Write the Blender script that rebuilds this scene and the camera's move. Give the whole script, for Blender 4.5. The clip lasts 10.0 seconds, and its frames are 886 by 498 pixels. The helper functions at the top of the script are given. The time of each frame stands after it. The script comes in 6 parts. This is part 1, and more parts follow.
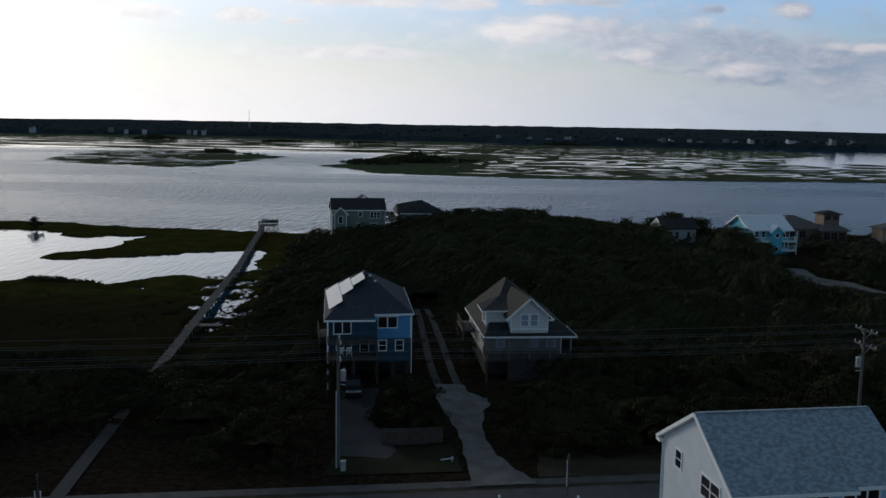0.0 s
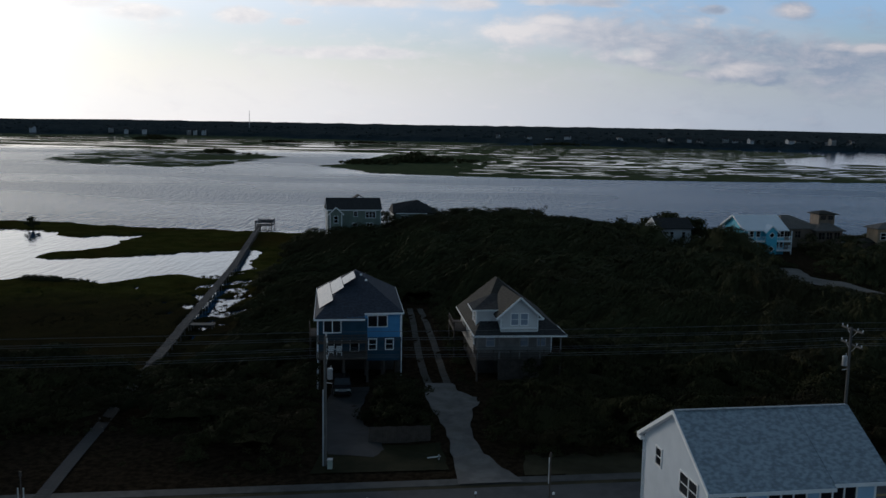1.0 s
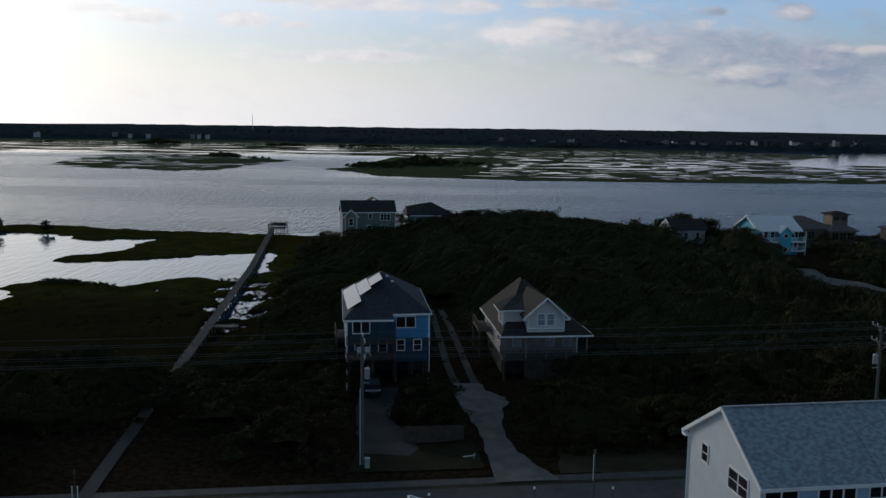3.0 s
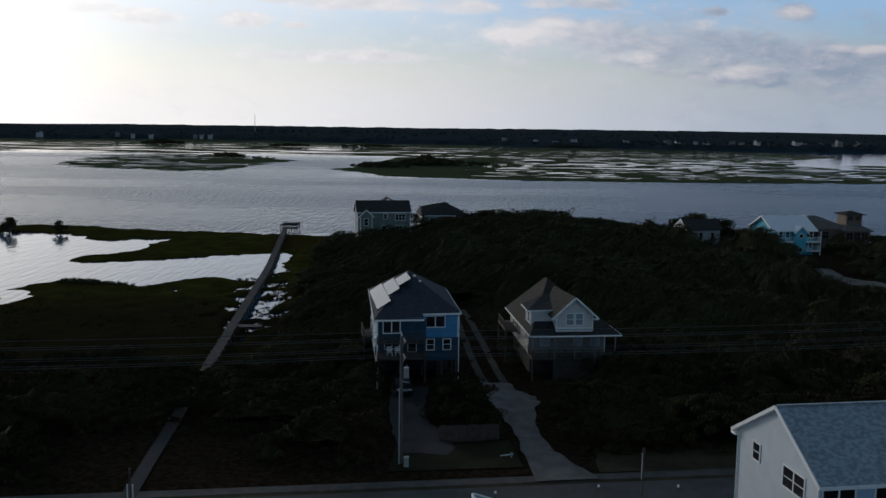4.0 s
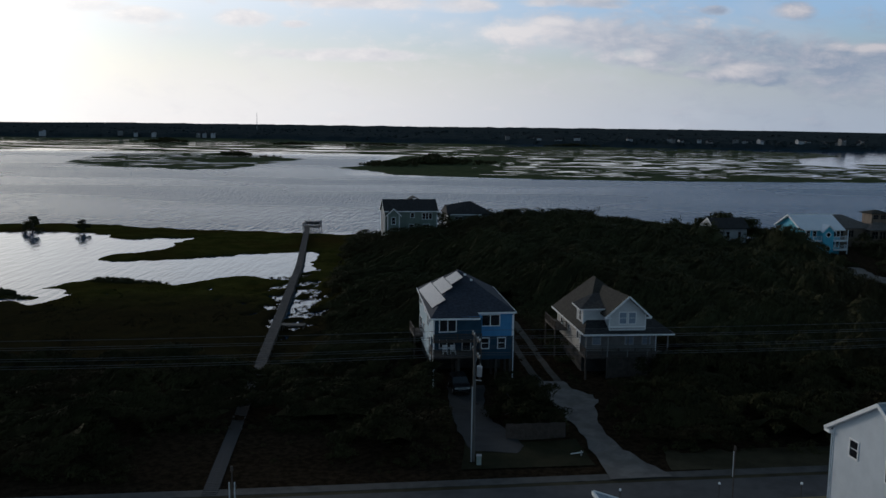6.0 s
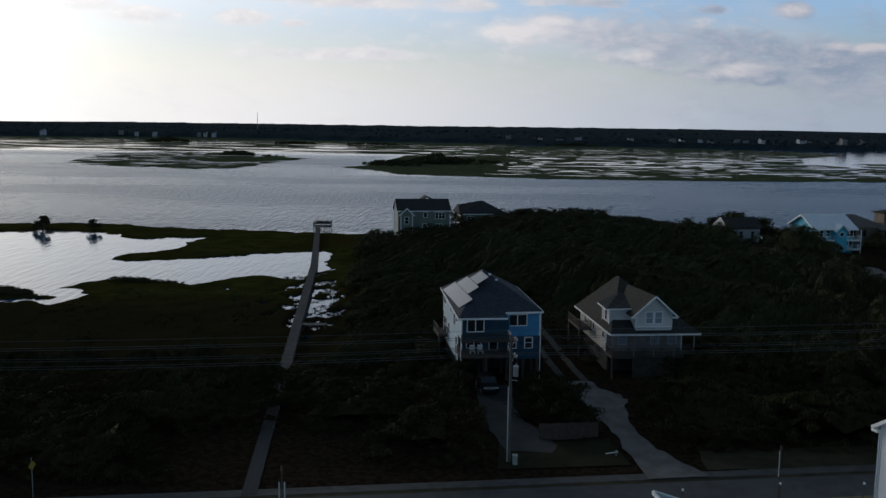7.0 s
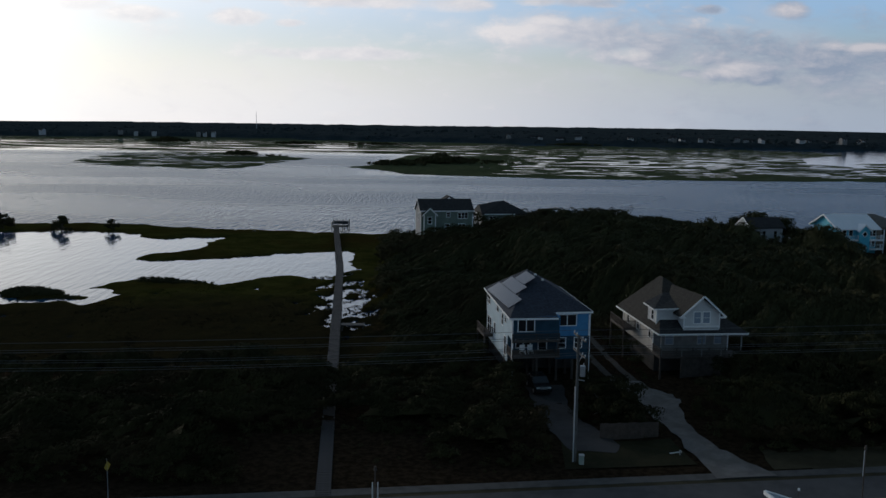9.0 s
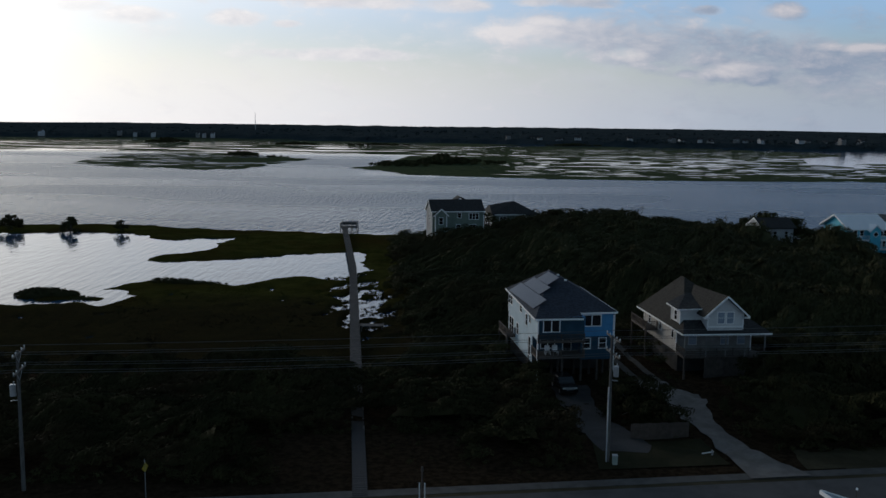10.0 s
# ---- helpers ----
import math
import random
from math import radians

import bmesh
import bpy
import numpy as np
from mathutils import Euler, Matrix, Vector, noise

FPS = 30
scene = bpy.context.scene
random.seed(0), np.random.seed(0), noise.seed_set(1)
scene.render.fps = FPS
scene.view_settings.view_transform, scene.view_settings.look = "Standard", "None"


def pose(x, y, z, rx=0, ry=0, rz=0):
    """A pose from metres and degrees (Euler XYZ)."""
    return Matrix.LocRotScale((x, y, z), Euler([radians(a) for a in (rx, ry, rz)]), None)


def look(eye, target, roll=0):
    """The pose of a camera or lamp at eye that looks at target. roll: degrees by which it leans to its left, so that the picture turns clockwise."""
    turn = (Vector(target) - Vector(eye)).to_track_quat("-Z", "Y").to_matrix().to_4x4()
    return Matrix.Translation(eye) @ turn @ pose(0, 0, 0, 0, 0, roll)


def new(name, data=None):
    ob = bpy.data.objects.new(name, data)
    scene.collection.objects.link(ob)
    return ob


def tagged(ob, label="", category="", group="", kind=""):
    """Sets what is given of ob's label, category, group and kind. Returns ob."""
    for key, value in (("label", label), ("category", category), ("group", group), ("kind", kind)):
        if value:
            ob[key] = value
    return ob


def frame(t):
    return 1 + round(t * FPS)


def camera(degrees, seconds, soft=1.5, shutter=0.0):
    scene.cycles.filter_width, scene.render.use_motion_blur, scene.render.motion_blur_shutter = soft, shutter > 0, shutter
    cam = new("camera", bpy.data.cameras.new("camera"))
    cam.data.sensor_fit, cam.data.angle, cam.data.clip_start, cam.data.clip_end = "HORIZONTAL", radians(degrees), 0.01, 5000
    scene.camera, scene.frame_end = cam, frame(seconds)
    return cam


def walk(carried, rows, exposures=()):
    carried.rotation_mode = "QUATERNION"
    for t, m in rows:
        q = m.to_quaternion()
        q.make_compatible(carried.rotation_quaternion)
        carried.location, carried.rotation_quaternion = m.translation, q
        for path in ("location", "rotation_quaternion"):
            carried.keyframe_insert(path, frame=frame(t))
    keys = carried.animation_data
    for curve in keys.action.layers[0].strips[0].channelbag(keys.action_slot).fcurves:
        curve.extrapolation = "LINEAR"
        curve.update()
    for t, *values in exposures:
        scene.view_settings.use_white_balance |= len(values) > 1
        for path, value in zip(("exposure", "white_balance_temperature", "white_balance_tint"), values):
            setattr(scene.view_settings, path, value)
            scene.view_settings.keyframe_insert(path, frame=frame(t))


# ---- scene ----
cam = camera(51.06, 10.0)
ROWS = [
    (0.0, 0.001, -0.0, 30.552, -7.857, -0.989, -0.002),
    (0.5, 0.275, -0.177, 30.473, -7.858, -0.792, 0.024),
    (1.0, 1.2, -0.282, 30.493, -7.843, -1.007, 0.038),
    (1.5, 1.642, -0.375, 30.537, -7.798, -1.006, 0.003),
    (2.0, 1.18, -0.508, 30.447, -7.721, -0.886, 0.058),
    (2.5, -0.074, -0.767, 30.368, -7.675, -0.776, 0.107),
    (4.0, -4.934, -1.338, 30.304, -7.657, -0.753, 0.17),
    (4.5, -6.431, -1.479, 30.323, -7.686, -0.725, 0.188),
    (5.0, -8.012, -1.543, 30.287, -7.691, -0.763, 0.188),
    (5.5, -9.664, -1.701, 30.317, -7.713, -0.765, 0.145),
    (7.0, -14.505, -1.749, 30.325, -7.78, -0.783, 0.048),
    (7.5, -16.096, -1.748, 30.276, -7.777, -0.796, -0.003),
    (8.0, -17.532, -1.787, 30.284, -7.784, -0.795, -0.041),
    (8.5, -19.087, -1.826, 30.28, -7.784, -0.801, -0.107),
    (9.0, -20.614, -1.858, 30.311, -7.795, -0.788, -0.193),
    (9.5, -22.215, -1.974, 30.308, -7.763, -0.783, -0.273),
    (10.0, -23.71, -1.912, 30.281, -7.753, -0.736, -0.349),
]
walk(cam, [(t, pose(x, y, z, 90 + pitch, roll, yaw)) for t, x, y, z, pitch, roll, yaw in ROWS], ((0.0, 0.12), (0.6, 0.08), (1.2, 0.0), (10.0, 0.0)))

# ---- light: a low sun behind thin cloud on the left, an evening sky ----
SUN_AZ, SUN_EL = radians(-38.0), radians(10.0)      # azimuth from +y towards +x
SUN_DIR = Vector((math.sin(SUN_AZ) * math.cos(SUN_EL), math.cos(SUN_AZ) * math.cos(SUN_EL), math.sin(SUN_EL)))


class Nodes:
    """Short ways to add and wire shader nodes."""

    def __init__(self, tree):
        self.tree = tree
        tree.nodes.clear()

    def add(self, kind, **values):
        node = self.tree.nodes.new(kind)
        for key, value in values.items():
            setattr(node, key, value)
        return node

    def put(self, socket, value):
        if isinstance(value, bpy.types.NodeSocket):
            self.tree.links.new(value, socket)
        elif value is not None:
            if isinstance(value, (tuple, list)) and len(value) == 3 and socket.type == "RGBA":
                value = (*value, 1.0)
            socket.default_value = value

    def math(self, op, a, b=None, c=None, clamp=False):
        node = self.add("ShaderNodeMath", operation=op, use_clamp=clamp)
        for socket, value in zip(node.inputs, (a, b, c)):
            self.put(socket, value)
        return node.outputs[0]

    def mix(self, fac, a, b, blend="MIX"):
        node = self.add("ShaderNodeMix", data_type="RGBA", blend_type=blend)
        self.put(node.inputs[0], fac)
        self.put(node.inputs[6], a)
        self.put(node.inputs[7], b)
        return node.outputs[2]

    def noise(self, vector, scale, detail=4.0, rough=0.55, distortion=0.0):
        node = self.add("ShaderNodeTexNoise")
        self.put(node.inputs["Vector"], vector)
        node.inputs["Scale"].default_value = scale
        node.inputs["Detail"].default_value = detail
        node.inputs["Roughness"].default_value = rough
        node.inputs["Distortion"].default_value = distortion
        return node.outputs["Fac"]

    def step(self, value, low, high, to0=0.0, to1=1.0, smooth=True):
        node = self.add("ShaderNodeMapRange", interpolation_type="SMOOTHSTEP" if smooth else "LINEAR")
        for i, v in enumerate((value, low, high, to0, to1)):
            self.put(node.inputs[i], v)
        return node.outputs[0]

    def scaled(self, vector, scale):
        node = self.add("ShaderNodeMapping")
        self.put(node.inputs["Vector"], vector)
        node.inputs["Scale"].default_value = scale
        return node.outputs[0]


def make_world():
    world = bpy.data.worlds.new("evening_sky")
    world.use_nodes = True
    n = Nodes(world.node_tree)
    way = n.add("ShaderNodeTexCoord").outputs["Generated"]
    parts = n.add("ShaderNodeSeparateXYZ")
    n.put(parts.inputs[0], way)
    x, y, z = parts.outputs
    sky = n.add("ShaderNodeTexSky", sky_type="NISHITA", sun_disc=False, sun_elevation=SUN_EL, sun_rotation=SUN_AZ)
    sky.air_density, sky.dust_density, sky.ozone_density = 1.0, 0.6, 1.5
    
    # nearness to the sun, for the wide white glow round it
    dot = n.add("ShaderNodeVectorMath", operation="DOT_PRODUCT")
    n.put(dot.inputs[0], way)
    dot.inputs[1].default_value = SUN_DIR
    near = n.math("ARCCOSINE", n.math("MINIMUM", dot.outputs["Value"], 0.99999))
    up = n.math("MAXIMUM", z, 0.0)
    low = n.step(up, 0.0, 0.17, 1.0, 0.0)
    dome = n.mix(1.0, sky.outputs[0], n.mix(n.step(near, 0.35, 1.25), (0.052, 0.065, 0.078), (0.092, 0.0945, 0.0840)), "MULTIPLY")
    side = n.step(near, 0.26, 1.15, 1.0, 0.0)
    haze = n.mix(side, (0.350, 0.415, 0.520), (0.935, 0.915, 0.925))
    colour = n.mix(n.math("MULTIPLY", low, 0.97), dome, haze)
    blue = n.mix(n.step(near, 0.40, 1.0), (0.62, 0.72, 0.85), (0.30, 0.475, 0.71))
    blue = n.mix(n.math("MULTIPLY", n.step(up, 0.122, 0.18), n.step(near, 0.55, 0.98)), blue, (0.022, 0.078, 0.205))
    blue = n.mix(n.step(up, 0.18, 0.31), blue, (0.10, 0.16, 0.26))
    colour = n.mix(n.math("MULTIPLY", n.step(up, 0.050, 0.125), n.step(up, 0.22, 0.45, 0.92, 0.0)), colour, blue)

    wide_glow = n.math("POWER", n.step(near, 0.10, 0.85, 1.0, 0.0), 1.4)
    wide_glow = n.math("MULTIPLY", wide_glow, n.step(up, 0.18, 0.32, 1.0, 0.22))
    colour = n.mix(n.math("MULTIPLY", wide_glow, n.step(up, 0.04, 0.15, 0.08, 0.55)), colour, (1.34, 1.34, 1.33))

    # clouds: one long broken bank, streaks and scattered puffs, lit from the sun's side
    flat, aside = n.add("ShaderNodeCombineXYZ"), n.add("ShaderNodeVectorMath", operation="ADD")
    dy = n.math("MAXIMUM", y, 0.05)
    u, v = n.math("DIVIDE", x, dy), n.math("DIVIDE", up, dy)
    n.put(flat.inputs[0], u)
    n.put(flat.inputs[1], n.math("MULTIPLY", v, 2.2))
    n.put(aside.inputs[0], flat.outputs[0])
    aside.inputs[1].default_value = (-0.009, 0.014, 0.0)
    billow = n.noise(flat.outputs[0], 21.0, 9.0, 0.62, 0.25)
    sunward = n.noise(aside.outputs[0], 21.0, 9.0, 0.62, 0.25)
    wide = n.noise(flat.outputs[0], 6.5, 5.0, 0.55, 0.4)
    ahead = n.step(y, 0.0, 0.2)

    def gather(spots):
        mask = None
        for cu, cv, wu, wv in spots:
            du = n.math("DIVIDE", n.math("SUBTRACT", u, cu), wu)
            dv = n.math("DIVIDE", n.math("SUBTRACT", v, cv), wv)
            far = n.math("MULTIPLY_ADD", du, du, n.math("MULTIPLY", dv, dv))
            one = n.math("SUBTRACT", 1.0, far, clamp=True)
            mask = one if mask is None else n.math("MAXIMUM", mask, one)
        return mask

    # the bank sinks and darkens away from the sun
    spine = n.step(u, 0.10, 0.44, 0.0940, 0.0640)
    half = n.step(u, 0.00, 0.22, 0.017, 0.034)
    off = n.math("DIVIDE", n.math("SUBTRACT", v, spine), half)
    bank = n.math("SUBTRACT", 1.0, n.math("MULTIPLY", off, off))
    bank = n.math("MULTIPLY", n.math("MAXIMUM", bank, -0.6), n.step(u, -0.01, 0.10))
    puffs = gather(((-0.090, 0.1240, 0.105, 0.0090), (0.010, 0.1225, 0.052, 0.0095), (-0.175, 0.1275, 0.034, 0.0055), (0.100, 0.1270, 0.030, 0.0060), (0.155, 0.1270, 0.045, 0.0080), (0.070, 0.0950, 0.040, 0.0180), (0.110, 0.1060, 0.028, 0.0110),
                    (-0.103, 0.0700, 0.105, 0.0085), (-0.160, 0.1010, 0.018, 0.0050), (-0.215, 0.1070, 0.040, 0.0110), (-0.325, 0.1090, 0.055, 0.0110), (-0.372, 0.1170, 0.040, 0.0080), (0.285, 0.1210, 0.020, 0.0060), (0.365, 0.1210, 0.030, 0.0110)))
    lumps = gather(((0.205, 0.0690, 0.035, 0.0110), (0.305, 0.0560, 0.040, 0.0120), (0.345, 0.0490, 0.030, 0.0090), (0.265, 0.0560, 0.018, 0.0070), (0.440, 0.0830, 0.070, 0.0080), (0.100, 0.0980, 0.045, 0.0130), (0.185, 0.0960, 0.040, 0.0100), (0.160, 0.0830, 0.040, 0.0090)))
    pale = gather(((0.075, 0.0960, 0.060, 0.0150), (0.110, 0.1070, 0.030, 0.0070), (0.200, 0.0740, 0.026, 0.0080), (0.310, 0.0590, 0.036, 0.0085), (0.445, 0.0850, 0.060, 0.0060), (0.365, 0.1220, 0.030, 0.0090), (0.290, 0.1080, 0.050, 0.0080)))
    thin = n.mix(side, (0.44, 0.485, 0.575), (0.90, 0.90, 0.92))
    shade = n.mix(n.step(u, -0.05, 0.36), (0.64, 0.645, 0.70), (0.255, 0.315, 0.425))
    shade = n.mix(n.step(near, 0.22, 0.55, 1.0, 0.0), shade, (0.72, 0.73, 0.77))
    lit = n.mix(side, (0.55, 0.535, 0.58), (1.0, 0.965, 0.95))
    veil = n.step(n.math("MULTIPLY_ADD", n.math("MAXIMUM", bank, puffs), 0.26, wide), 0.42, 0.86)
    colour = n.mix(n.math("MULTIPLY", n.math("MULTIPLY", veil, 0.60), ahead), colour, thin)
    body = n.math("MULTIPLY_ADD", n.math("MAXIMUM", bank, n.math("MULTIPLY", n.math("MAXIMUM", puffs, lumps), 1.15)), 0.30, billow)
    cover = n.math("MULTIPLY", n.math("MULTIPLY", n.step(body, 0.46, 0.84), 0.92), ahead)
    tone = n.math("MULTIPLY_ADD", n.math("SUBTRACT", billow, sunward), 1.9, n.math("MULTIPLY_ADD", pale, 0.70, n.step(u, -0.2, 0.3, 0.45, 0.16)), clamp=True)
    colour = n.mix(cover, colour, n.mix(tone, shade, lit))
    glow = n.math("POWER", n.step(near, 0.06, 0.44, 1.0, 0.0), 1.3)
    colour = n.mix(n.math("MULTIPLY", glow, 0.85), colour, (1.6, 1.56, 1.48))
    bg = n.add("ShaderNodeBackground")
    n.put(bg.inputs[0], colour)
    bg.inputs[1].default_value = 1.0
    n.put(n.add("ShaderNodeOutputWorld").inputs[0], bg.outputs[0])
    scene.world = world


make_world()
sun_data = bpy.data.lights.new("sun", "SUN")
sun_data.energy, sun_data.angle, sun_data.color = 0.7, radians(14), (1.0, 0.93, 0.84)
new("sun", sun_data).matrix_world = look((0, 0, 0), -SUN_DIR)


# ---- materials ----
def surface(name, low, high, scale=1.0, rough=0.75, bump=0.0, bump_scale=None, metal=0.0, stretch=(1, 1, 1), second=None, random_tint=0.0, space="Object", gloss=0.5, lift=0.03):
    """A surface whose colour wanders between two tones, with fine relief."""
    mat = bpy.data.materials.new(name)
    mat.use_nodes = True
    n = Nodes(mat.node_tree)
    at = n.scaled(n.add("ShaderNodeTexCoord").outputs[space], stretch) if space else n.add("ShaderNodeNewGeometry").outputs["Position"]
    fac = n.step(n.noise(at, scale, 6.0, 0.6), 0.3, 0.7)
    col = n.mix(fac, low, high)
    if second:
        tint, s, amount = second
        col = n.mix(n.math("MULTIPLY", n.step(n.noise(at, s, 3.0, 0.5), 0.48, 0.66), amount), col, tint)
    if random_tint:
        r = n.add("ShaderNodeNewGeometry").outputs["Random Per Island"]
        col = n.mix(1.0, col, n.mix(r, (1 - random_tint,) * 3, (1 + random_tint,) * 3), "MULTIPLY")
    b = n.add("ShaderNodeBsdfPrincipled")
    n.put(b.inputs["Base Color"], col)
    b.inputs["Roughness"].default_value = rough
    b.inputs["Metallic"].default_value = metal
    b.inputs["Specular IOR Level"].default_value = gloss
    if bump:
        relief = n.add("ShaderNodeBump")
        relief.inputs["Strength"].default_value = bump
        relief.inputs["Distance"].default_value = lift
        n.put(relief.inputs["Height"], n.noise(at, bump_scale or scale * 4, 5.0, 0.6))
        n.put(b.inputs["Normal"], relief.outputs[0])
    n.put(n.add("ShaderNodeOutputMaterial").inputs[0], b.outputs[0])
    return mat


def lapped(name, low, high, pitch=0.15, rough=0.6, axis=2, depth=0.02, wear=0.12, tabs=0.0):
    """Boards or courses laid in rows: a sawtooth relief along one axis, with weathering."""
    mat = bpy.data.materials.new(name)
    mat.use_nodes = True
    n = Nodes(mat.node_tree)
    at = n.add("ShaderNodeTexCoord").outputs["Object"]
    parts = n.add("ShaderNodeSeparateXYZ")
    n.put(parts.inputs[0], at)
    row = n.math("DIVIDE", parts.outputs[axis], pitch)
    saw = n.math("FRACT", row)
    fac = n.step(n.noise(at, 0.9, 6.0, 0.62), 0.3, 0.7)
    col = n.mix(fac, low, high)
    if tabs:
        brick = n.add("ShaderNodeTexNoise")
        n.put(brick.inputs["Vector"], n.scaled(at, (1 / tabs, 1 / tabs, 1 / pitch)))
        brick.inputs["Scale"].default_value = 1.0
        brick.inputs["Detail"].default_value = 1.0
        col = n.mix(0.6, col, n.mix(n.step(brick.outputs["Fac"], 0.3, 0.7), tuple(c * 0.70 for c in low), tuple(c * 1.28 for c in high)))
    streak = n.noise(n.scaled(at, (3.0, 3.0, 0.25)), 1.0, 4.0, 0.6)
    col = n.mix(n.math("MULTIPLY", n.step(streak, 0.5, 0.75), wear), col, tuple(c * 0.45 for c in low))
    b = n.add("ShaderNodeBsdfPrincipled")
    n.put(b.inputs["Base Color"], col)
    b.inputs["Roughness"].default_value = rough
    b.inputs["Specular IOR Level"].default_value = 0.15
    relief = n.add("ShaderNodeBump")
    relief.inputs["Strength"].default_value = 0.7
    relief.inputs["Distance"].default_value = depth
    n.put(relief.inputs["Height"], n.math("SUBTRACT", 1.0, saw))
    n.put(b.inputs["Normal"], relief.outputs[0])
    n.put(n.add("ShaderNodeOutputMaterial").inputs[0], b.outputs[0])
    return mat


def make_water():
    mat = bpy.data.materials.new("sound_water")
    mat.use_nodes = True
    n = Nodes(mat.node_tree)
    at = n.add("ShaderNodeNewGeometry").outputs["Position"]
    ripples = n.noise(n.scaled(at, (0.80, 0.140, 1.0)), 1.0, 1.0, 0.45)
    chop = n.noise(n.scaled(at, (1.60, 0.40, 1.0)), 1.0, 1.0, 0.5)
    swell = n.noise(n.scaled(at, (0.42, 0.060, 1.0)), 1.0, 1.0, 0.5)
    gusts = n.step(n.noise(n.scaled(at, (0.004, 0.010, 1.0)), 1.0, 2.0, 0.5), 0.35, 0.65, 0.80, 1.0)
    parts = n.add("ShaderNodeSeparateXYZ")
    n.put(parts.inputs[0], at)
    # open water is ruffled, the creeks between the marshes and the ponds lie sheltered
    creeks = n.math("MAXIMUM", n.math("MULTIPLY", n.step(parts.outputs[1], 508.0, 545.0), n.step(parts.outputs[0], -80.0, -25.0)), n.step(parts.outputs[1], 780.0, 920.0))
    open_water = n.math("MULTIPLY", n.step(parts.outputs[1], 238.0, 258.0, 0.11, 1.0), n.math("MULTIPLY_ADD", creeks, -0.95, 1.0))
    calm = n.math("MULTIPLY", gusts, open_water)
    relief = n.add("ShaderNodeBump")
    relief.inputs["Distance"].default_value = 0.9
    n.put(relief.inputs["Strength"], calm)
    n.put(relief.inputs["Height"], n.math("MULTIPLY_ADD", swell, 0.45, n.math("MULTIPLY_ADD", chop, 0.35, ripples)))
    b = n.add("ShaderNodeBsdfPrincipled")
    n.put(b.inputs["Base Color"], n.mix(n.noise(n.scaled(at, (0.01, 0.02, 1)), 1.0, 3.0), (0.007, 0.058, 0.130), (0.012, 0.066, 0.142)))
    n.put(b.inputs["Roughness"], n.math("MULTIPLY_ADD", calm, 0.26, 0.04))
    b.inputs["IOR"].default_value = 1.333
    # short steep wavelets turn part of the open surface away from the grazing sky
    n.put(b.inputs["Specular IOR Level"], n.math("MULTIPLY_ADD", calm, -0.24, 0.5))
    n.put(b.inputs["Normal"], relief.outputs[0])
    n.put(n.add("ShaderNodeOutputMaterial").inputs[0], b.outputs[0])
    return mat


def make_ground():
    """Marsh grass, sandy soil and straw, by noise and by height over the water."""
    mat = bpy.data.materials.new("marsh_and_dune")
    mat.use_nodes = True
    n = Nodes(mat.node_tree)
    at = n.add("ShaderNodeNewGeometry").outputs["Position"]
    parts = n.add("ShaderNodeSeparateXYZ")
    n.put(parts.inputs[0], at)
    big, mid, fine = n.noise(at, 0.035, 4.0), n.noise(at, 0.22, 5.0), n.noise(at, 1.7, 5.0, 0.65)
    grass = n.mix(n.step(mid, 0.3, 0.7), (0.032, 0.035, 0.009), (0.059, 0.059, 0.016))
    grass = n.mix(n.step(big, 0.45, 0.65), grass, (0.042, 0.032, 0.010))
    # marsh grass out in the sound is greener and paler
    grass = n.mix(n.step(parts.outputs[1], 330.0, 420.0), grass, n.mix(n.step(mid, 0.3, 0.7), (0.054, 0.070, 0.036), (0.092, 0.107, 0.058)))
    # landward grass is browner, and its shadow gradient is put into the colour
    dark_zone = n.step(n.math("MULTIPLY_ADD", big, 60.0, parts.outputs[1]), 168.0, 190.0, 1.0, 0.0)
    grass = n.mix(n.math("MULTIPLY", dark_zone, 0.80), grass, (0.026, 0.020, 0.012))
    straw = n.mix(n.step(fine, 0.3, 0.7), (0.024, 0.017, 0.011), (0.048, 0.034, 0.022))
    col = n.mix(n.step(parts.outputs[2], 0.55, 0.95), grass, straw)
    mud = n.step(parts.outputs[2], 0.005, 0.06, 1.0, 0.0)
    col = n.mix(n.math("MULTIPLY", mud, 0.5), col, (0.030, 0.026, 0.020))
    col = n.mix(1.0, col, n.mix(fine, (0.6, 0.6, 0.6), (1.3, 1.3, 1.3)), "MULTIPLY")
    b = n.add("ShaderNodeBsdfPrincipled")
    n.put(b.inputs["Base Color"], col)
    b.inputs["Roughness"].default_value = 0.95
    b.inputs["Specular IOR Level"].default_value = 0.0
    relief = n.add("ShaderNodeBump")
    relief.inputs["Strength"].default_value = 0.9
    relief.inputs["Distance"].default_value = 0.3
    n.put(relief.inputs["Height"], n.math("ADD", fine, n.noise(at, 6.0, 3.0)))
    n.put(b.inputs["Normal"], relief.outputs[0])
    n.put(n.add("ShaderNodeOutputMaterial").inputs[0], b.outputs[0])
    return mat


GROUND, WATER = make_ground(), make_water()
LEAF = surface("thicket_leaves", (0.042, 0.042, 0.019), (0.068, 0.068, 0.031), 0.10, 0.9, random_tint=0.08, space="", second=((0.050, 0.039, 0.019), 0.05, 0.7), gloss=0.05)
# browner near leaves, with the foreground's shade put into the colour
NEAR_LEAF = surface("shaded_roadside_leaves", (0.017, 0.019, 0.008), (0.048, 0.045, 0.019), 0.16, 0.9, random_tint=0.18, space="", second=((0.037, 0.027, 0.014), 0.09, 0.8), gloss=0.05)
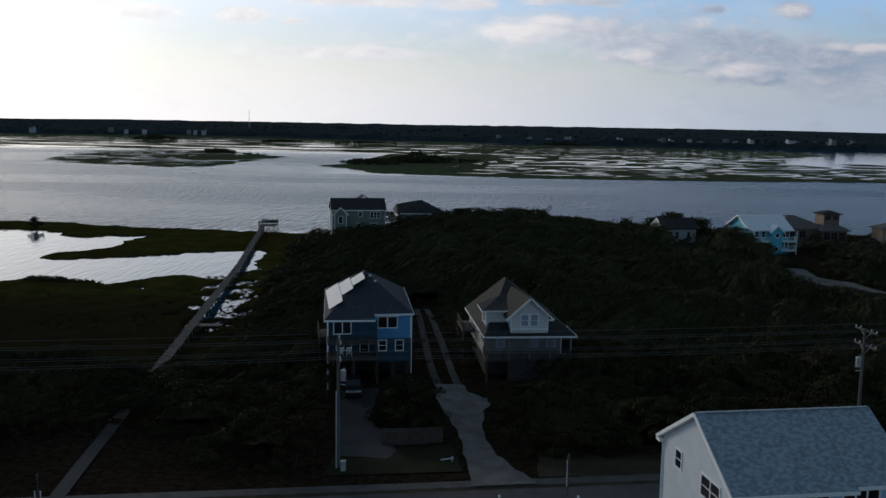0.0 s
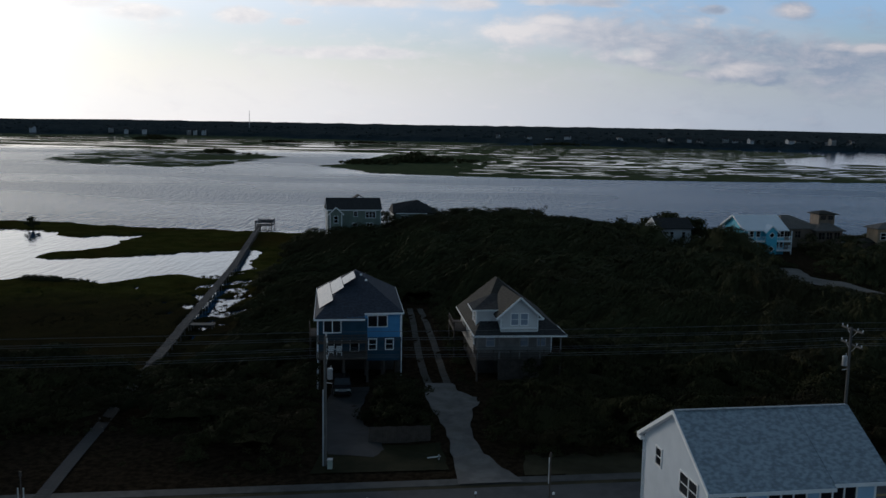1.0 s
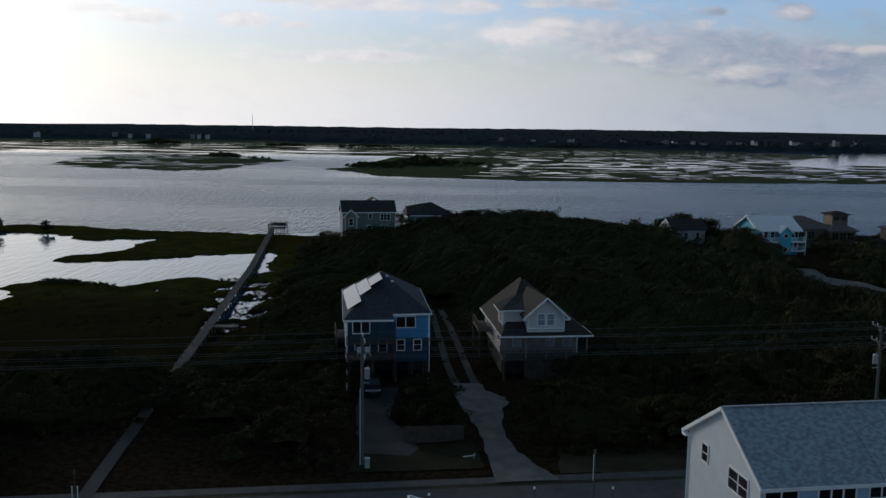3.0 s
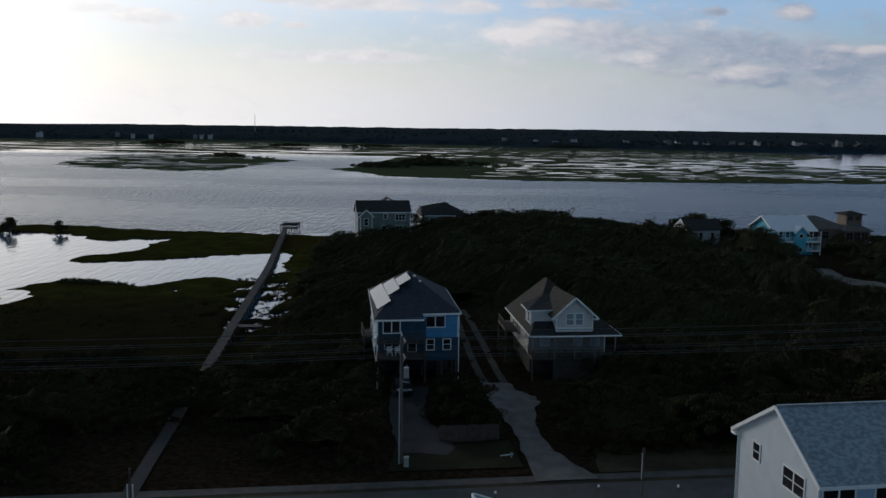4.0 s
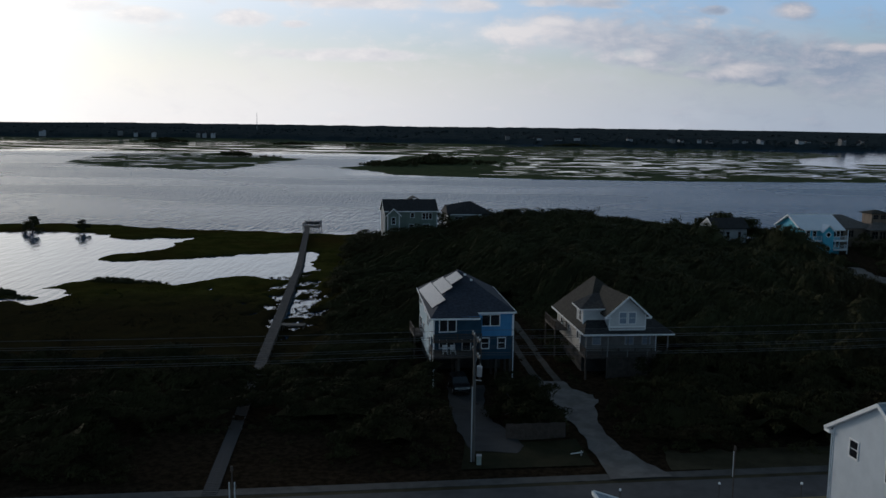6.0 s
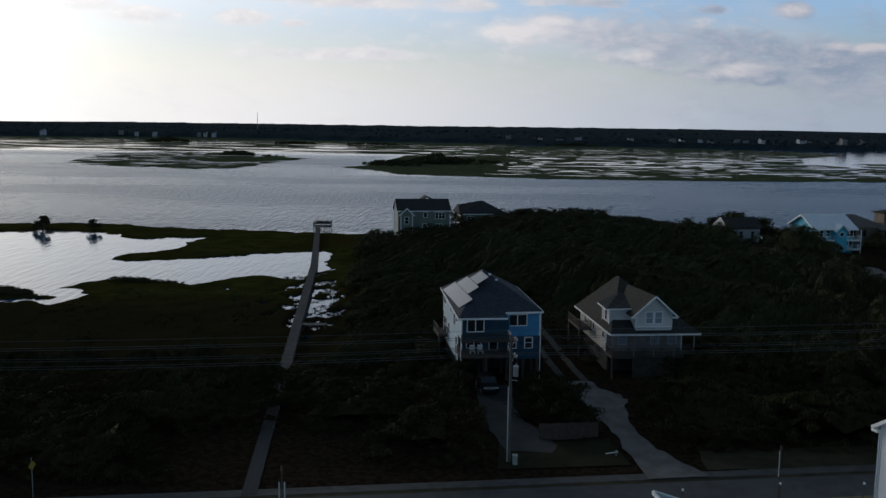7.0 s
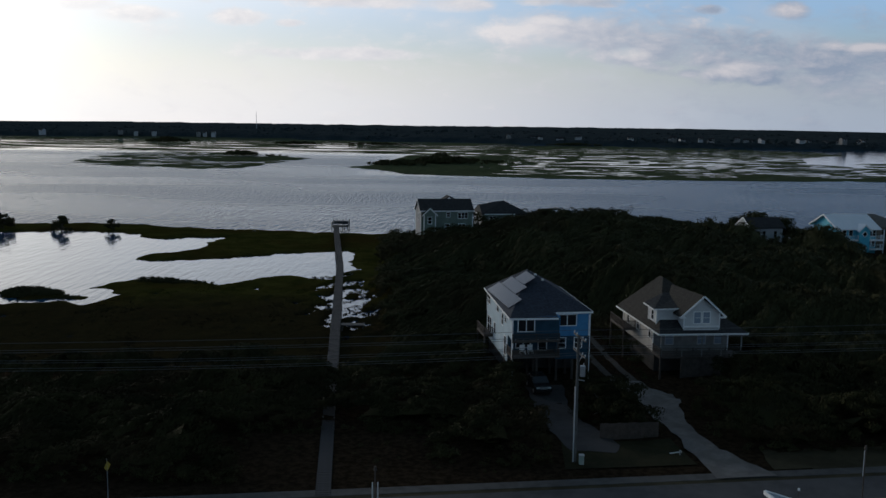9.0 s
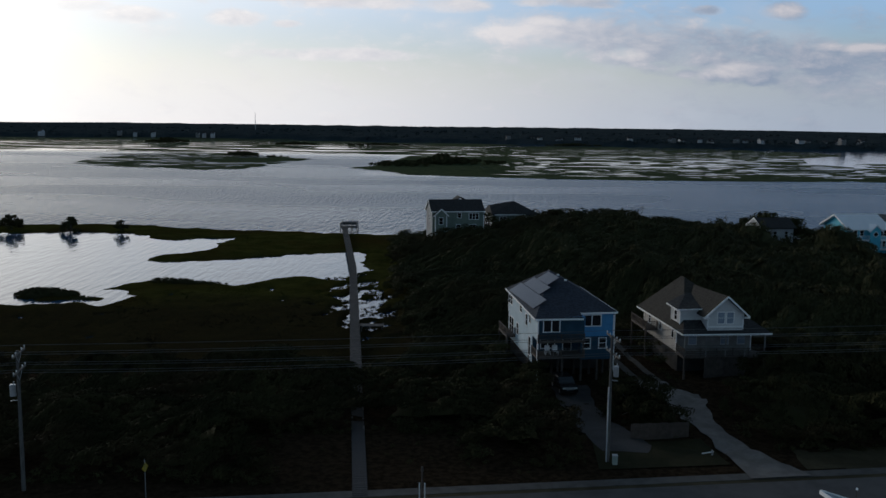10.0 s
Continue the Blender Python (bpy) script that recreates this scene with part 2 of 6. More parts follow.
# bluish distance haze is mixed into both far-wood leaf colours
HAZED_LEAF = surface("hazed_wood_leaves", (0.049, 0.062, 0.067), (0.068, 0.083, 0.085), 0.02, 0.9, random_tint=0.2, space="", gloss=0.0)
# also darkened in place of the shade that crowns cast on each other
HAZED_CANOPY = surface("hazed_canopy_leaves", (0.027, 0.037, 0.042), (0.046, 0.057, 0.060), 0.03, 0.95, 0.8, 0.12, lift=3.0, space="", gloss=0.0)
BARK = surface("bark", (0.06, 0.05, 0.04), (0.12, 0.10, 0.08), 3.0, 0.9, 0.5)
POLE_WOOD = surface("weathered_pole_wood", (0.077, 0.073, 0.068), (0.149, 0.139, 0.129), 2.0, 0.85, 0.4, stretch=(4, 4, 0.4))
DECK_WOOD = surface("grey_deck_wood", (0.030, 0.030, 0.032), (0.054, 0.054, 0.057), 1.5, 0.85, 0.3, random_tint=0.25)
ASPHALT = surface("asphalt", (0.038, 0.038, 0.041), (0.065, 0.065, 0.068), 0.7, 0.85, 0.4, 30, second=((0.074, 0.074, 0.074), 0.2, 0.5))
CONCRETE = surface("concrete", (0.048, 0.046, 0.044), (0.084, 0.083, 0.079), 0.8, 0.9, 0.3, 12, second=((0.079, 0.074, 0.068), 0.4, 0.5))
GRAVEL = surface("sandy_gravel", (0.103, 0.095, 0.091), (0.178, 0.166, 0.155), 0.6, 0.95, 0.6, 9, second=((0.099, 0.091, 0.075), 0.35, 0.6))
TRACK_SOIL = surface("packed_sandy_soil", (0.042, 0.038, 0.033), (0.074, 0.068, 0.058), 0.9, 0.95, 0.6, 9, second=((0.030, 0.030, 0.018), 0.8, 0.7))
WHITE_TRIM = surface("white_trim_paint", (0.82, 0.82, 0.81), (0.90, 0.90, 0.89), 1.2, 0.5, 0.1)
BLUE_SIDING = lapped("blue_siding", (0.065, 0.235, 0.45), (0.085, 0.29, 0.52), 0.16)
PALE_SIDING = lapped("pale_blue_grey_siding", (0.57, 0.61, 0.64), (0.63, 0.67, 0.70), 0.15, wear=0.04)
# paler copy of the blue siding: light on the western wall is in the colour
LIT_SIDING = lapped("lit_side_siding", (0.38, 0.49, 0.55), (0.46, 0.57, 0.63), 0.15)
SIDE_BLUE = lapped("light_blue_siding", (0.34, 0.52, 0.68), (0.42, 0.60, 0.75), 0.15)
CREAM_SIDING = lapped("cream_siding", (0.38, 0.36, 0.335), (0.46, 0.44, 0.41), 0.15)
GREEN_SIDING = lapped("grey_green_siding", (0.15, 0.19, 0.16), (0.20, 0.24, 0.20), 0.16)
TURQ_SIDING = lapped("turquoise_siding", (0.09, 0.46, 0.60), (0.12, 0.54, 0.68), 0.16)
BROWN_SIDING = lapped("brown_siding", (0.16, 0.12, 0.09), (0.23, 0.17, 0.13), 0.16)
GREY_SIDING = lapped("light_grey_siding", (0.40, 0.40, 0.41), (0.50, 0.50, 0.50), 0.15)
SLATE_ROOF = lapped("slate_blue_shingles", (0.262, 0.308, 0.345), (0.318, 0.366, 0.408), 0.14, 0.85, 1, 0.012, 0.15, 0.3)
NAVY_ROOF = lapped("navy_shingles", (0.020, 0.028, 0.044), (0.032, 0.042, 0.059), 0.14, 0.8, 2, 0.012, 0.15, 0.3)
BROWN_ROOF = lapped("brown_grey_shingles", (0.029, 0.026, 0.022), (0.043, 0.040, 0.034), 0.14, 0.85, 2, 0.012, 0.15, 0.3)
DARK_ROOF = lapped("dark_shingles", (0.026, 0.026, 0.027), (0.045, 0.045, 0.046), 0.14, 0.85, 2, 0.012, 0.15, 0.3)
METAL_ROOF = surface("pale_metal_roof", (0.83, 0.86, 0.90), (0.89, 0.91, 0.94), 0.5, 0.4, 0.1)
PANEL = surface("solar_panel_glass", (0.020, 0.024, 0.040), (0.032, 0.036, 0.055), 2.0, 0.12, gloss=0.35)
GLASS = surface("dark_window_glass", (0.012, 0.014, 0.018), (0.020, 0.022, 0.028), 0.8, 0.06, gloss=0.8)
# the sky's reflection is painted into these panes as a pale blue
PALE_PANE = surface("sky_toned_pane_glass", (0.24, 0.29, 0.36), (0.32, 0.38, 0.45), 1.5, 0.15, gloss=0.6)
STEEL = surface("galvanised_steel", (0.35, 0.36, 0.37), (0.48, 0.49, 0.50), 4.0, 0.45, metal=0.7)
CERAMIC = surface("pale_ceramic", (0.55, 0.55, 0.54), (0.68, 0.68, 0.66), 3.0, 0.3)
CABLE = surface("dull_aluminium_strand", (0.080, 0.082, 0.084), (0.128, 0.130, 0.130), 1.0, 0.6)
# timber colour that already holds the shade under the houses
DARK = surface("shadowed_timber", (0.035, 0.033, 0.030), (0.06, 0.055, 0.05), 1.0, 0.9)
# about a fifth of BLUE_SIDING's tone, for lower storey and deck front
BLUE_LOW = lapped("darker_blue_siding", (0.016, 0.052, 0.085), (0.024, 0.070, 0.110), 0.16)
DARK_RAIL = surface("stained_brown_wood", (0.055, 0.042, 0.035), (0.095, 0.075, 0.062), 2.0, 0.85, 0.3)
DIM_CONCRETE = surface("worn_concrete", (0.022, 0.022, 0.024), (0.040, 0.040, 0.041), 0.5, 0.9, 0.3, 12, second=((0.022, 0.022, 0.022), 0.3, 0.5))
WHITE_SIDING = lapped("white_siding", (0.58, 0.58, 0.58), (0.68, 0.68, 0.67), 0.15)
MARSH_GRASS = surface("marsh_grass_blades", (0.028, 0.030, 0.007), (0.050, 0.052, 0.011), 0.3, 0.9, random_tint=0.3, space="", second=((0.032, 0.024, 0.007), 0.05, 0.6), gloss=0.0)
# brown blades, darkened to carry the landward marsh's shade
DARK_GRASS = surface("brown_shaded_blades", (0.015, 0.011, 0.007), (0.031, 0.025, 0.013), 0.3, 0.9, random_tint=0.3, space="", second=((0.022, 0.025, 0.011), 0.05, 0.5), gloss=0.0)
TAN_ROOF = lapped("weathered_tan_shingles", (0.130, 0.112, 0.102), (0.170, 0.150, 0.136), 0.14, 0.85, 2, 0.012, 0.15, 0.3)
LAWN_GRASS = surface("mown_lawn", (0.016, 0.017, 0.007), (0.030, 0.028, 0.013), 0.5, 0.95, 0.7, 9, gloss=0.1)
VERGE = surface("dry_verge", (0.035, 0.031, 0.018), (0.065, 0.056, 0.033), 0.4, 0.95, 0.7, 9, gloss=0.1)
# holds the porch roof's shade in its colour; far houses use it too
DIMMED_SIDING = lapped("dimmed_taupe_siding", (0.20, 0.19, 0.18), (0.27, 0.26, 0.25), 0.15)
PALE_SAND = surface("pale_sand", (0.102, 0.095, 0.085), (0.157, 0.146, 0.133), 0.5, 0.95, 0.5, 8, second=((0.109, 0.102, 0.082), 0.3, 0.5))
CAR_PAINT = surface("dark_car_paint", (0.010, 0.011, 0.014), (0.016, 0.017, 0.020), 1.0, 0.25, gloss=0.7)
RUBBER = surface("tyre_rubber", (0.015, 0.015, 0.015), (0.028, 0.028, 0.028), 6.0, 0.9, 0.3)


# ---- mesh tools ----
class Shape:
    """Collects corners and faces of one mesh."""

    def __init__(self):
        self.v, self.f = [], []

    def face(self, *points):
        k = len(self.v)
        self.v += [tuple(p) for p in points]
        self.f.append(tuple(range(k, k + len(points))))

    def box(self, x0, x1, y0, y1, z0, z1):
        k = len(self.v)
        self.v += [(x, y, z) for z in (z0, z1) for y in (y0, y1) for x in (x0, x1)]
        self.f += [tuple(k + i for i in q) for q in ((0, 2, 3, 1), (4, 5, 7, 6), (0, 1, 5, 4), (2, 6, 7, 3), (0, 4, 6, 2), (1, 3, 7, 5))]
        return self

    def beam(self, a, b, w, h=None):
        """A squared bar from a to b."""
        a, b = Vector(a), Vector(b)
        h = h or w
        d = (b - a).normalized()
        s = d.cross(Vector((0, 0, 1)))
        s = s.normalized() if s.length > 0.01 else Vector((1, 0, 0))
        t = s.cross(d)
        k = len(self.v)
        for p in (a, b):
            self.v += [tuple(p + s * i * w / 2 + t * j * h / 2) for i, j in ((-1, -1), (1, -1), (1, 1), (-1, 1))]
        self.f += [tuple(k + i for i in q) for q in ((0, 1, 2, 3), (7, 6, 5, 4), (0, 4, 5, 1), (1, 5, 6, 2), (2, 6, 7, 3), (3, 7, 4, 0))]
        return self

    def tube(self, a, b, r0, r1=None, n=8):
        a, b = Vector(a), Vector(b)
        r1 = r0 if r1 is None else r1
        d = (b - a).normalized()
        s = d.cross(Vector((0, 0, 1)))
        s = s.normalized() if s.length > 0.01 else Vector((1, 0, 0))
        t = s.cross(d)
        k = len(self.v)
        for p, r in ((a, r0), (b, r1)):
            self.v += [tuple(p + (s * math.cos(i * math.tau / n) + t * math.sin(i * math.tau / n)) * r) for i in range(n)]
        self.f += [(k + i, k + (i + 1) % n, k + n + (i + 1) % n, k + n + i) for i in range(n)]
        self.f += [tuple(k + n - 1 - i for i in range(n)), tuple(k + n + i for i in range(n))]
        return self

    def path(self, points, r, n=5):
        """A round cable along points, in one piece."""
        pts = [Vector(p) for p in points]
        k = len(self.v)
        for i, p in enumerate(pts):
            d = (pts[min(i + 1, len(pts) - 1)] - pts[max(i - 1, 0)]).normalized()
            s = d.cross(Vector((0, 0, 1))).normalized()
            t = s.cross(d)
            self.v += [tuple(p + (s * math.cos(j * math.tau / n) + t * math.sin(j * math.tau / n)) * r) for j in range(n)]
        for i in range(len(pts) - 1):
            a, b = k + i * n, k + (i + 1) * n
            self.f += [(a + j, a + (j + 1) % n, b + (j + 1) % n, b + j) for j in range(n)]
        return self

    def slab(self, faces, thick):
        """Roof planes given by their top faces, made solid downwards."""
        count, where = {}, {}
        for face in faces:
            for i, p in enumerate(face):
                q = face[(i + 1) % len(face)]
                a, b = tuple(round(c, 3) for c in p), tuple(round(c, 3) for c in q)
                count[frozenset((a, b))] = count.get(frozenset((a, b)), 0) + 1
                where[frozenset((a, b))] = (a, b)
        for face in faces:
            self.face(*face)
            self.face(*[(x, y, z - thick) for x, y, z in reversed(face)])
        for key, c in count.items():
            if c == 1:
                a, b = where[key]
                self.face((a[0], a[1], a[2] - thick), (b[0], b[1], b[2] - thick), b, a)
        return self

    def mesh(self, name, mat, smooth=False):
        me = bpy.data.meshes.new(name)
        me.from_pydata(self.v, [], self.f)
        me.materials.append(mat)
        if smooth:
            me.shade_smooth()
        me.update()
        return me


def part(name, shape, mat, parent=None, label="", smooth=False):
    ob = new(name, shape.mesh(name, mat, smooth) if isinstance(shape, Shape) else shape)
    if parent is not None:
        ob.parent = parent
    if label:
        ob["label"] = label
    return ob


def mesh_of(name, verts, faces, mat, smooth=False):
    """A mesh from arrays of corners and of equal-sized faces."""
    me = bpy.data.meshes.new(name)
    verts, faces = np.asarray(verts, np.float32), np.asarray(faces, np.int32)
    k = faces.shape[1]
    me.vertices.add(len(verts))
    me.vertices.foreach_set("co", verts.ravel())
    me.loops.add(faces.size)
    me.loops.foreach_set("vertex_index", faces.ravel())
    me.polygons.add(len(faces))
    me.polygons.foreach_set("loop_start", np.arange(0, faces.size, k, dtype=np.int32))
    me.update(calc_edges=True)
    me.materials.append(mat)
    if smooth:
        me.shade_smooth()
    return me


# ---- the plan of land and water ----
def wave(x, y, size, seed, octaves=4):
    """Soft random relief from rotated sines, about -1 to 1."""
    rng = np.random.default_rng(seed)
    out, amp, total = 0.0, 1.0, 0.0
    for o in range(octaves):
        k = math.tau / size * 1.9 ** o
        for _ in range(3):
            a, p, q = rng.uniform(0, math.tau), rng.uniform(0, math.tau), rng.uniform(0, math.tau)
            c, s = math.cos(a), math.sin(a)
            u, v = x * c + y * s, y * c - x * s
            out = out + amp * np.sin(k * u + p + 1.3 * np.sin(k * 0.6 * v + q)) / 3
        total += amp
        amp *= 0.55
    return out / total * 1.9


def inside(x, y, outline):
    """Distance to an outline, positive within it."""
    pts = np.array(outline, float)
    best, odd = np.full(np.shape(x), 1e9), np.zeros(np.shape(x), bool)
    for (ax, ay), (bx, by) in zip(pts, np.roll(pts, -1, 0)):
        ex, ey = bx - ax, by - ay
        t = np.clip(((x - ax) * ex + (y - ay) * ey) / (ex * ex + ey * ey), 0, 1)
        best = np.minimum(best, np.hypot(x - ax - t * ex, y - ay - t * ey))
        cross = (ay > y) != (by > y)
        odd ^= cross & (x < ex * (y - ay) / (ey if abs(ey) > 1e-9 else 1e-9) + ax)
    return np.where(odd, best, -best)


def smooth(x, a, b):
    t = np.clip((np.asarray(x, float) - a) / (b - a), 0, 1)
    return t * t * (3 - 2 * t)


POND = [(-260, 238), (-133, 241), (-123, 246), (-102, 242), (-93, 230), (-85, 234), (-73, 239), (-75, 234), (-78, 223), (-77, 215),
        (-85, 205), (-87, 200), (-85, 196), (-75, 197), (-62, 204), (-45, 212), (-40, 212), (-37, 185), (-42, 176), (-50, 177),
        (-54, 175), (-62, 167), (-67, 169), (-78, 175), (-82, 164), (-77, 156), (-79, 146), (-89, 148), (-120, 151), (-260, 150)]
ISLET = [(-96, 157), (-93, 160), (-89, 160.5), (-85.5, 157), (-81.5, 153.5), (-82.5, 151.5), (-89, 151), (-95, 152.5)]
GREAT_MARSH = [(-82, 607), (-53, 572), (-44, 542), (14, 517), (82, 506), (146, 510), (237, 523), (480, 552), (490, 640), (345, 650), (300, 700),
               (290, 780), (330, 900), (420, 1010), (430, 1120), (330, 1240), (200, 1290), (110, 1270), (35, 1141), (-50, 837), (-58, 722)]
WEST_MARSH = [(-270, 623), (-235, 593), (-165, 562), (-142, 582), (-135, 660), (-123, 745), (-208, 863), (-272, 868), (-307, 790)]
EAST_ISLE = [(313, 758), (346, 800), (460, 790), (460, 690), (314, 694)]


def coast_line(x):
    """Where the mainland shore lies across the sound."""
    return np.interp(x, [-1400, -700, -450, -280, -147, 39, 237, 386, 540, 1500], [1480, 1500, 1532, 1521, 1474, 1429, 1333, 1291, 1284, 1270]) + 7 * wave(x, 0 * x, 190, 31, 4)


def land(x, y):
    """Height of the ground over the water."""
    wx, wy = x + 2.2 * wave(x, y, 17, 5, 3), y + 2.2 * wave(x, y, 17, 6, 3)
    shore = 251 + 5 * np.sin(x * 0.05) + 13 * smooth(x, -85, -125) - wy
    bank = np.minimum(shore, -inside(wx, wy, POND))
    bank = np.maximum(bank, inside(wx, wy, ISLET))
    pools = 0.9 * wave(x * 1.5, y, 9, 9, 4) + 1.75 * np.exp(-((x + 35.0 + 0.1 * (y - 150)) / 5.5) ** 2 - ((y - 152) / 24) ** 2)
    bank = np.minimum(bank, (1.0 - pools) * 3.0)
    near = np.clip(bank * 0.22, -1.5, 0.34) + 0.10 * wave(x, y, 9, 11, 3)
    near = np.where(bank > 3, np.maximum(near, 0.16), near)
    dune = smooth(x, -42, -12) * smooth(shore, 4, 36)
    rise = 1.0 + 3.4 * smooth(y, 100, 200) * smooth(x, -34, 8) * (1 - 0.45 * smooth(x, 45, 75))
    road_side = smooth(y, 118, 96)
    near = near + (rise - 0.3) * np.maximum(dune, road_side * smooth(shore, 4, 36)) * (1 + 0.12 * wave(x, y, 23, 12, 3))
    level = smooth(y, 80, 76)
    near = near * (1 - level) + 1.0 * level
    # the marshes out in the sound
    edge = np.maximum(inside(x, y, GREAT_MARSH), np.maximum(inside(x, y, WEST_MARSH), inside(x, y, EAST_ISLE)))
    net = wave(x * 0.19 + 9 * wave(x, y, 90, 22, 2), y, 20, 21, 5)
    net = net + 0.04 + 0.04 * smooth(x, -90, -130) + 0.12 * smooth(x, -90, 20) * smooth(330 - x, 0, 160) * smooth(y, 500, 560)
    solid = (smooth(edge, 0, 10) - 0.97 * smooth(edge, 12, 44)) * smooth(y + 0.4 * np.maximum(x - 140, 0), 690, 580) + 0.3 * smooth(edge, 0, 14) * smooth(x, -20, -100)
    knoll = np.exp(-((x + 22) / 55) ** 2 - ((y - 735) / 75) ** 2) + 0.8 * np.exp(-((x + 170) / 40) ** 2 - ((y - 715) / 30) ** 2) + 0.5 * np.exp(-((x + 20) / 40) ** 2 - ((y - 600) / 60) ** 2)
    rim = np.where(x < -100, 0.22, 0.45)
    far = np.where(edge > 0, rim * solid + 0.46 * net + 0.55 * knoll - 0.02, -1.0 + 0.0 * x)
    west = smooth(y, 860, 930) * smooth(x, 120, -40) * (0.40 * wave(x * 0.22, y, 46, 25, 5) + 0.10 + 0.06 * smooth(y, 1000, 1300))
    west = np.minimum(west, (coast_line(x) - 45 - y) * 0.02)
    far = np.maximum(far, np.where(y > 850, west - 0.02, -1.0))
    coast = coast_line(x)
    mainland = np.clip((y - coast) * 0.06, -1.0, 2.5) + 4 * smooth(y, 1700, 4000)
    far = np.maximum(np.clip(far, -1.0, 0.5), mainland)
    return np.where(y < 330, near, far)


def make_ground_sheet():
    ys = np.concatenate([[-4500, -900, -300, -120, -40, -5], np.geomspace(18, 1500, 760), np.geomspace(1560, 4700, 30)])
    cols = np.linspace(-1, 1, 520)
    half = np.maximum(ys * 0.66 + 60, 60)
    half[:6] = 4500, 900, 400, 200, 120, 100
    half[-30:] *= np.linspace(1.0, 1.6, 30)
    x, y = cols[None, :] * half[:, None], np.repeat(ys[:, None], len(cols), 1)
    z = np.where(y < 18, 1.0, land(x, y))
    r, c = x.shape
    idx = np.arange(r * c).reshape(r, c)
    faces = np.stack([idx[:-1, :-1], idx[:-1, 1:], idx[1:, 1:], idx[1:, :-1]], -1).reshape(-1, 4)
    ob = new("ground", mesh_of("ground", np.stack([x, y, z], -1).reshape(-1, 3), faces, GROUND, True))
    return tagged(ob, "olive marsh grass and sandy ground with tidal pools", "ground", kind="structure")


make_ground_sheet()
sheet = Shape()
for i in range(-8, 8):
    sheet.face((i * 600, 60, 0), (i * 600 + 600, 60, 0), (i * 600 + 600, 4800, 0), (i * 600, 4800, 0))
tagged(part("water", sheet, WATER), "wind-rippled grey-blue water of a tidal sound", "water", kind="structure")


# ---- houses ----
def thing(name, label, category, m, group=""):
    ob = new(name)
    ob.empty_display_size = 0.5
    ob.matrix_world = m
    return tagged(ob, label, category, group)


def window(house, side, at, along, z, w, h, lights=1, trim=0.1, name="window", bars=1, mat=None, pane=None):
    """A framed window on a wall. side: f (faces -y), l (faces -x), r (faces +x), b (+y); at: the wall's plane."""
    def place(shape, a0, a1, d0, d1, z0, z1):
        if side in "fb":
            s = -1 if side == "f" else 1
            shape.box(a0, a1, min(at + s * d0, at + s * d1), max(at + s * d0, at + s * d1), z0, z1)
        else:
            s = -1 if side == "l" else 1
            shape.box(min(at + s * d0, at + s * d1), max(at + s * d0, at + s * d1), a0, a1, z0, z1)
    mat = mat or WHITE_TRIM
    a0, a1, z0, z1 = along - w / 2, along + w / 2, z - h / 2, z + h / 2
    # one ring of trim round the opening
    rim, loop = Shape(), ((a0 - trim, z0 - trim), (a1 + trim, z0 - trim), (a1 + trim, z1 + trim), (a0 - trim, z1 + trim))
    hole = ((a0, z0), (a1, z0), (a1, z1), (a0, z1))
    s = -1 if side in "fl" else 1
    for d in (0.0, 0.06):
        for a, c in loop + hole:
            rim.v.append((a, at + s * d, c) if side in "fb" else (at + s * d, a, c))
    for i in range(4):
        j = (i + 1) % 4
        rim.f += [(8 + i, 8 + j, 12 + j, 12 + i), (i, j, 8 + j, 8 + i), (4 + j, 4 + i, 12 + i, 12 + j), (j, i, 4 + i, 4 + j)]
    frame_ob = part(name, rim, mat, house)
    step = w / lights
    for i in range(1, lights):
        post = Shape()
        place(post, a0 + i * step - 0.05, a0 + i * step + 0.05, 0.0, 0.05, z0, z1)
        part("mullion", post, mat, frame_ob)
    for i in range(lights):
        if bars:
            bar = Shape()
            place(bar, a0 + i * step + 0.05 * (i > 0), a0 + (i + 1) * step - 0.05 * (i < lights - 1), 0.0, 0.045, z - 0.025, z + 0.025)
            part("glazing_bar", bar, mat, frame_ob)
        glass = Shape()
        place(glass, a0 + i * step, a0 + (i + 1) * step, 0.0, 0.02, z0, z1)
        part("pane", glass, pane or GLASS, frame_ob)
    return frame_ob


def hip(x0, x1, y0, y1, z, rx0, rx1, ry0, ry1, top):
    """Four planes from the eaves up to a ridge (or point)."""
    a, b, c, d = (x0, y0, z), (x1, y0, z), (x1, y1, z), (x0, y1, z)
    p, q, r, s = (rx0, ry0, top), (rx1, ry0, top), (rx1, ry1, top), (rx0, ry1, top)
    if abs(rx1 - rx0) < 1e-6:
        return [(a, b, p), (b, c, s, p), (c, d, s), (d, a, p, s)]
    return [(a, b, q, p), (b, c, q), (c, d, p, q), (d, a, p)]


def railing(parent, points, z, h=0.95, gap=0.14, mat=None, name="railing", posts=1.8):
    """A railing along points: rails, posts and balusters as parts."""
    mat = mat or WHITE_TRIM
    for a, b in zip(points, points[1:]):
        a3, b3 = Vector((*a, z)), Vector((*b, z))
        rail = Shape().beam(a3 + Vector((0, 0, h)), b3 + Vector((0, 0, h)), 0.09, 0.05).beam(a3 + Vector((0, 0, 0.1)), b3 + Vector((0, 0, 0.1)), 0.05, 0.05)
        length = (b3 - a3).length
        k = max(2, int(length / gap))
        for i in range(k + 1):
            p = a3.lerp(b3, i / k)
            rail.beam(p + Vector((0, 0, 0.1)), p + Vector((0, 0, h)), 0.035)
        part(name, rail, mat, parent)
        k = max(1, int(length / posts))
        for i in range(k + 1):
            p = a3.lerp(b3, i / k)
            part("post", Shape().beam(p, p + Vector((0, 0, h + 0.08)), 0.1), mat, parent)


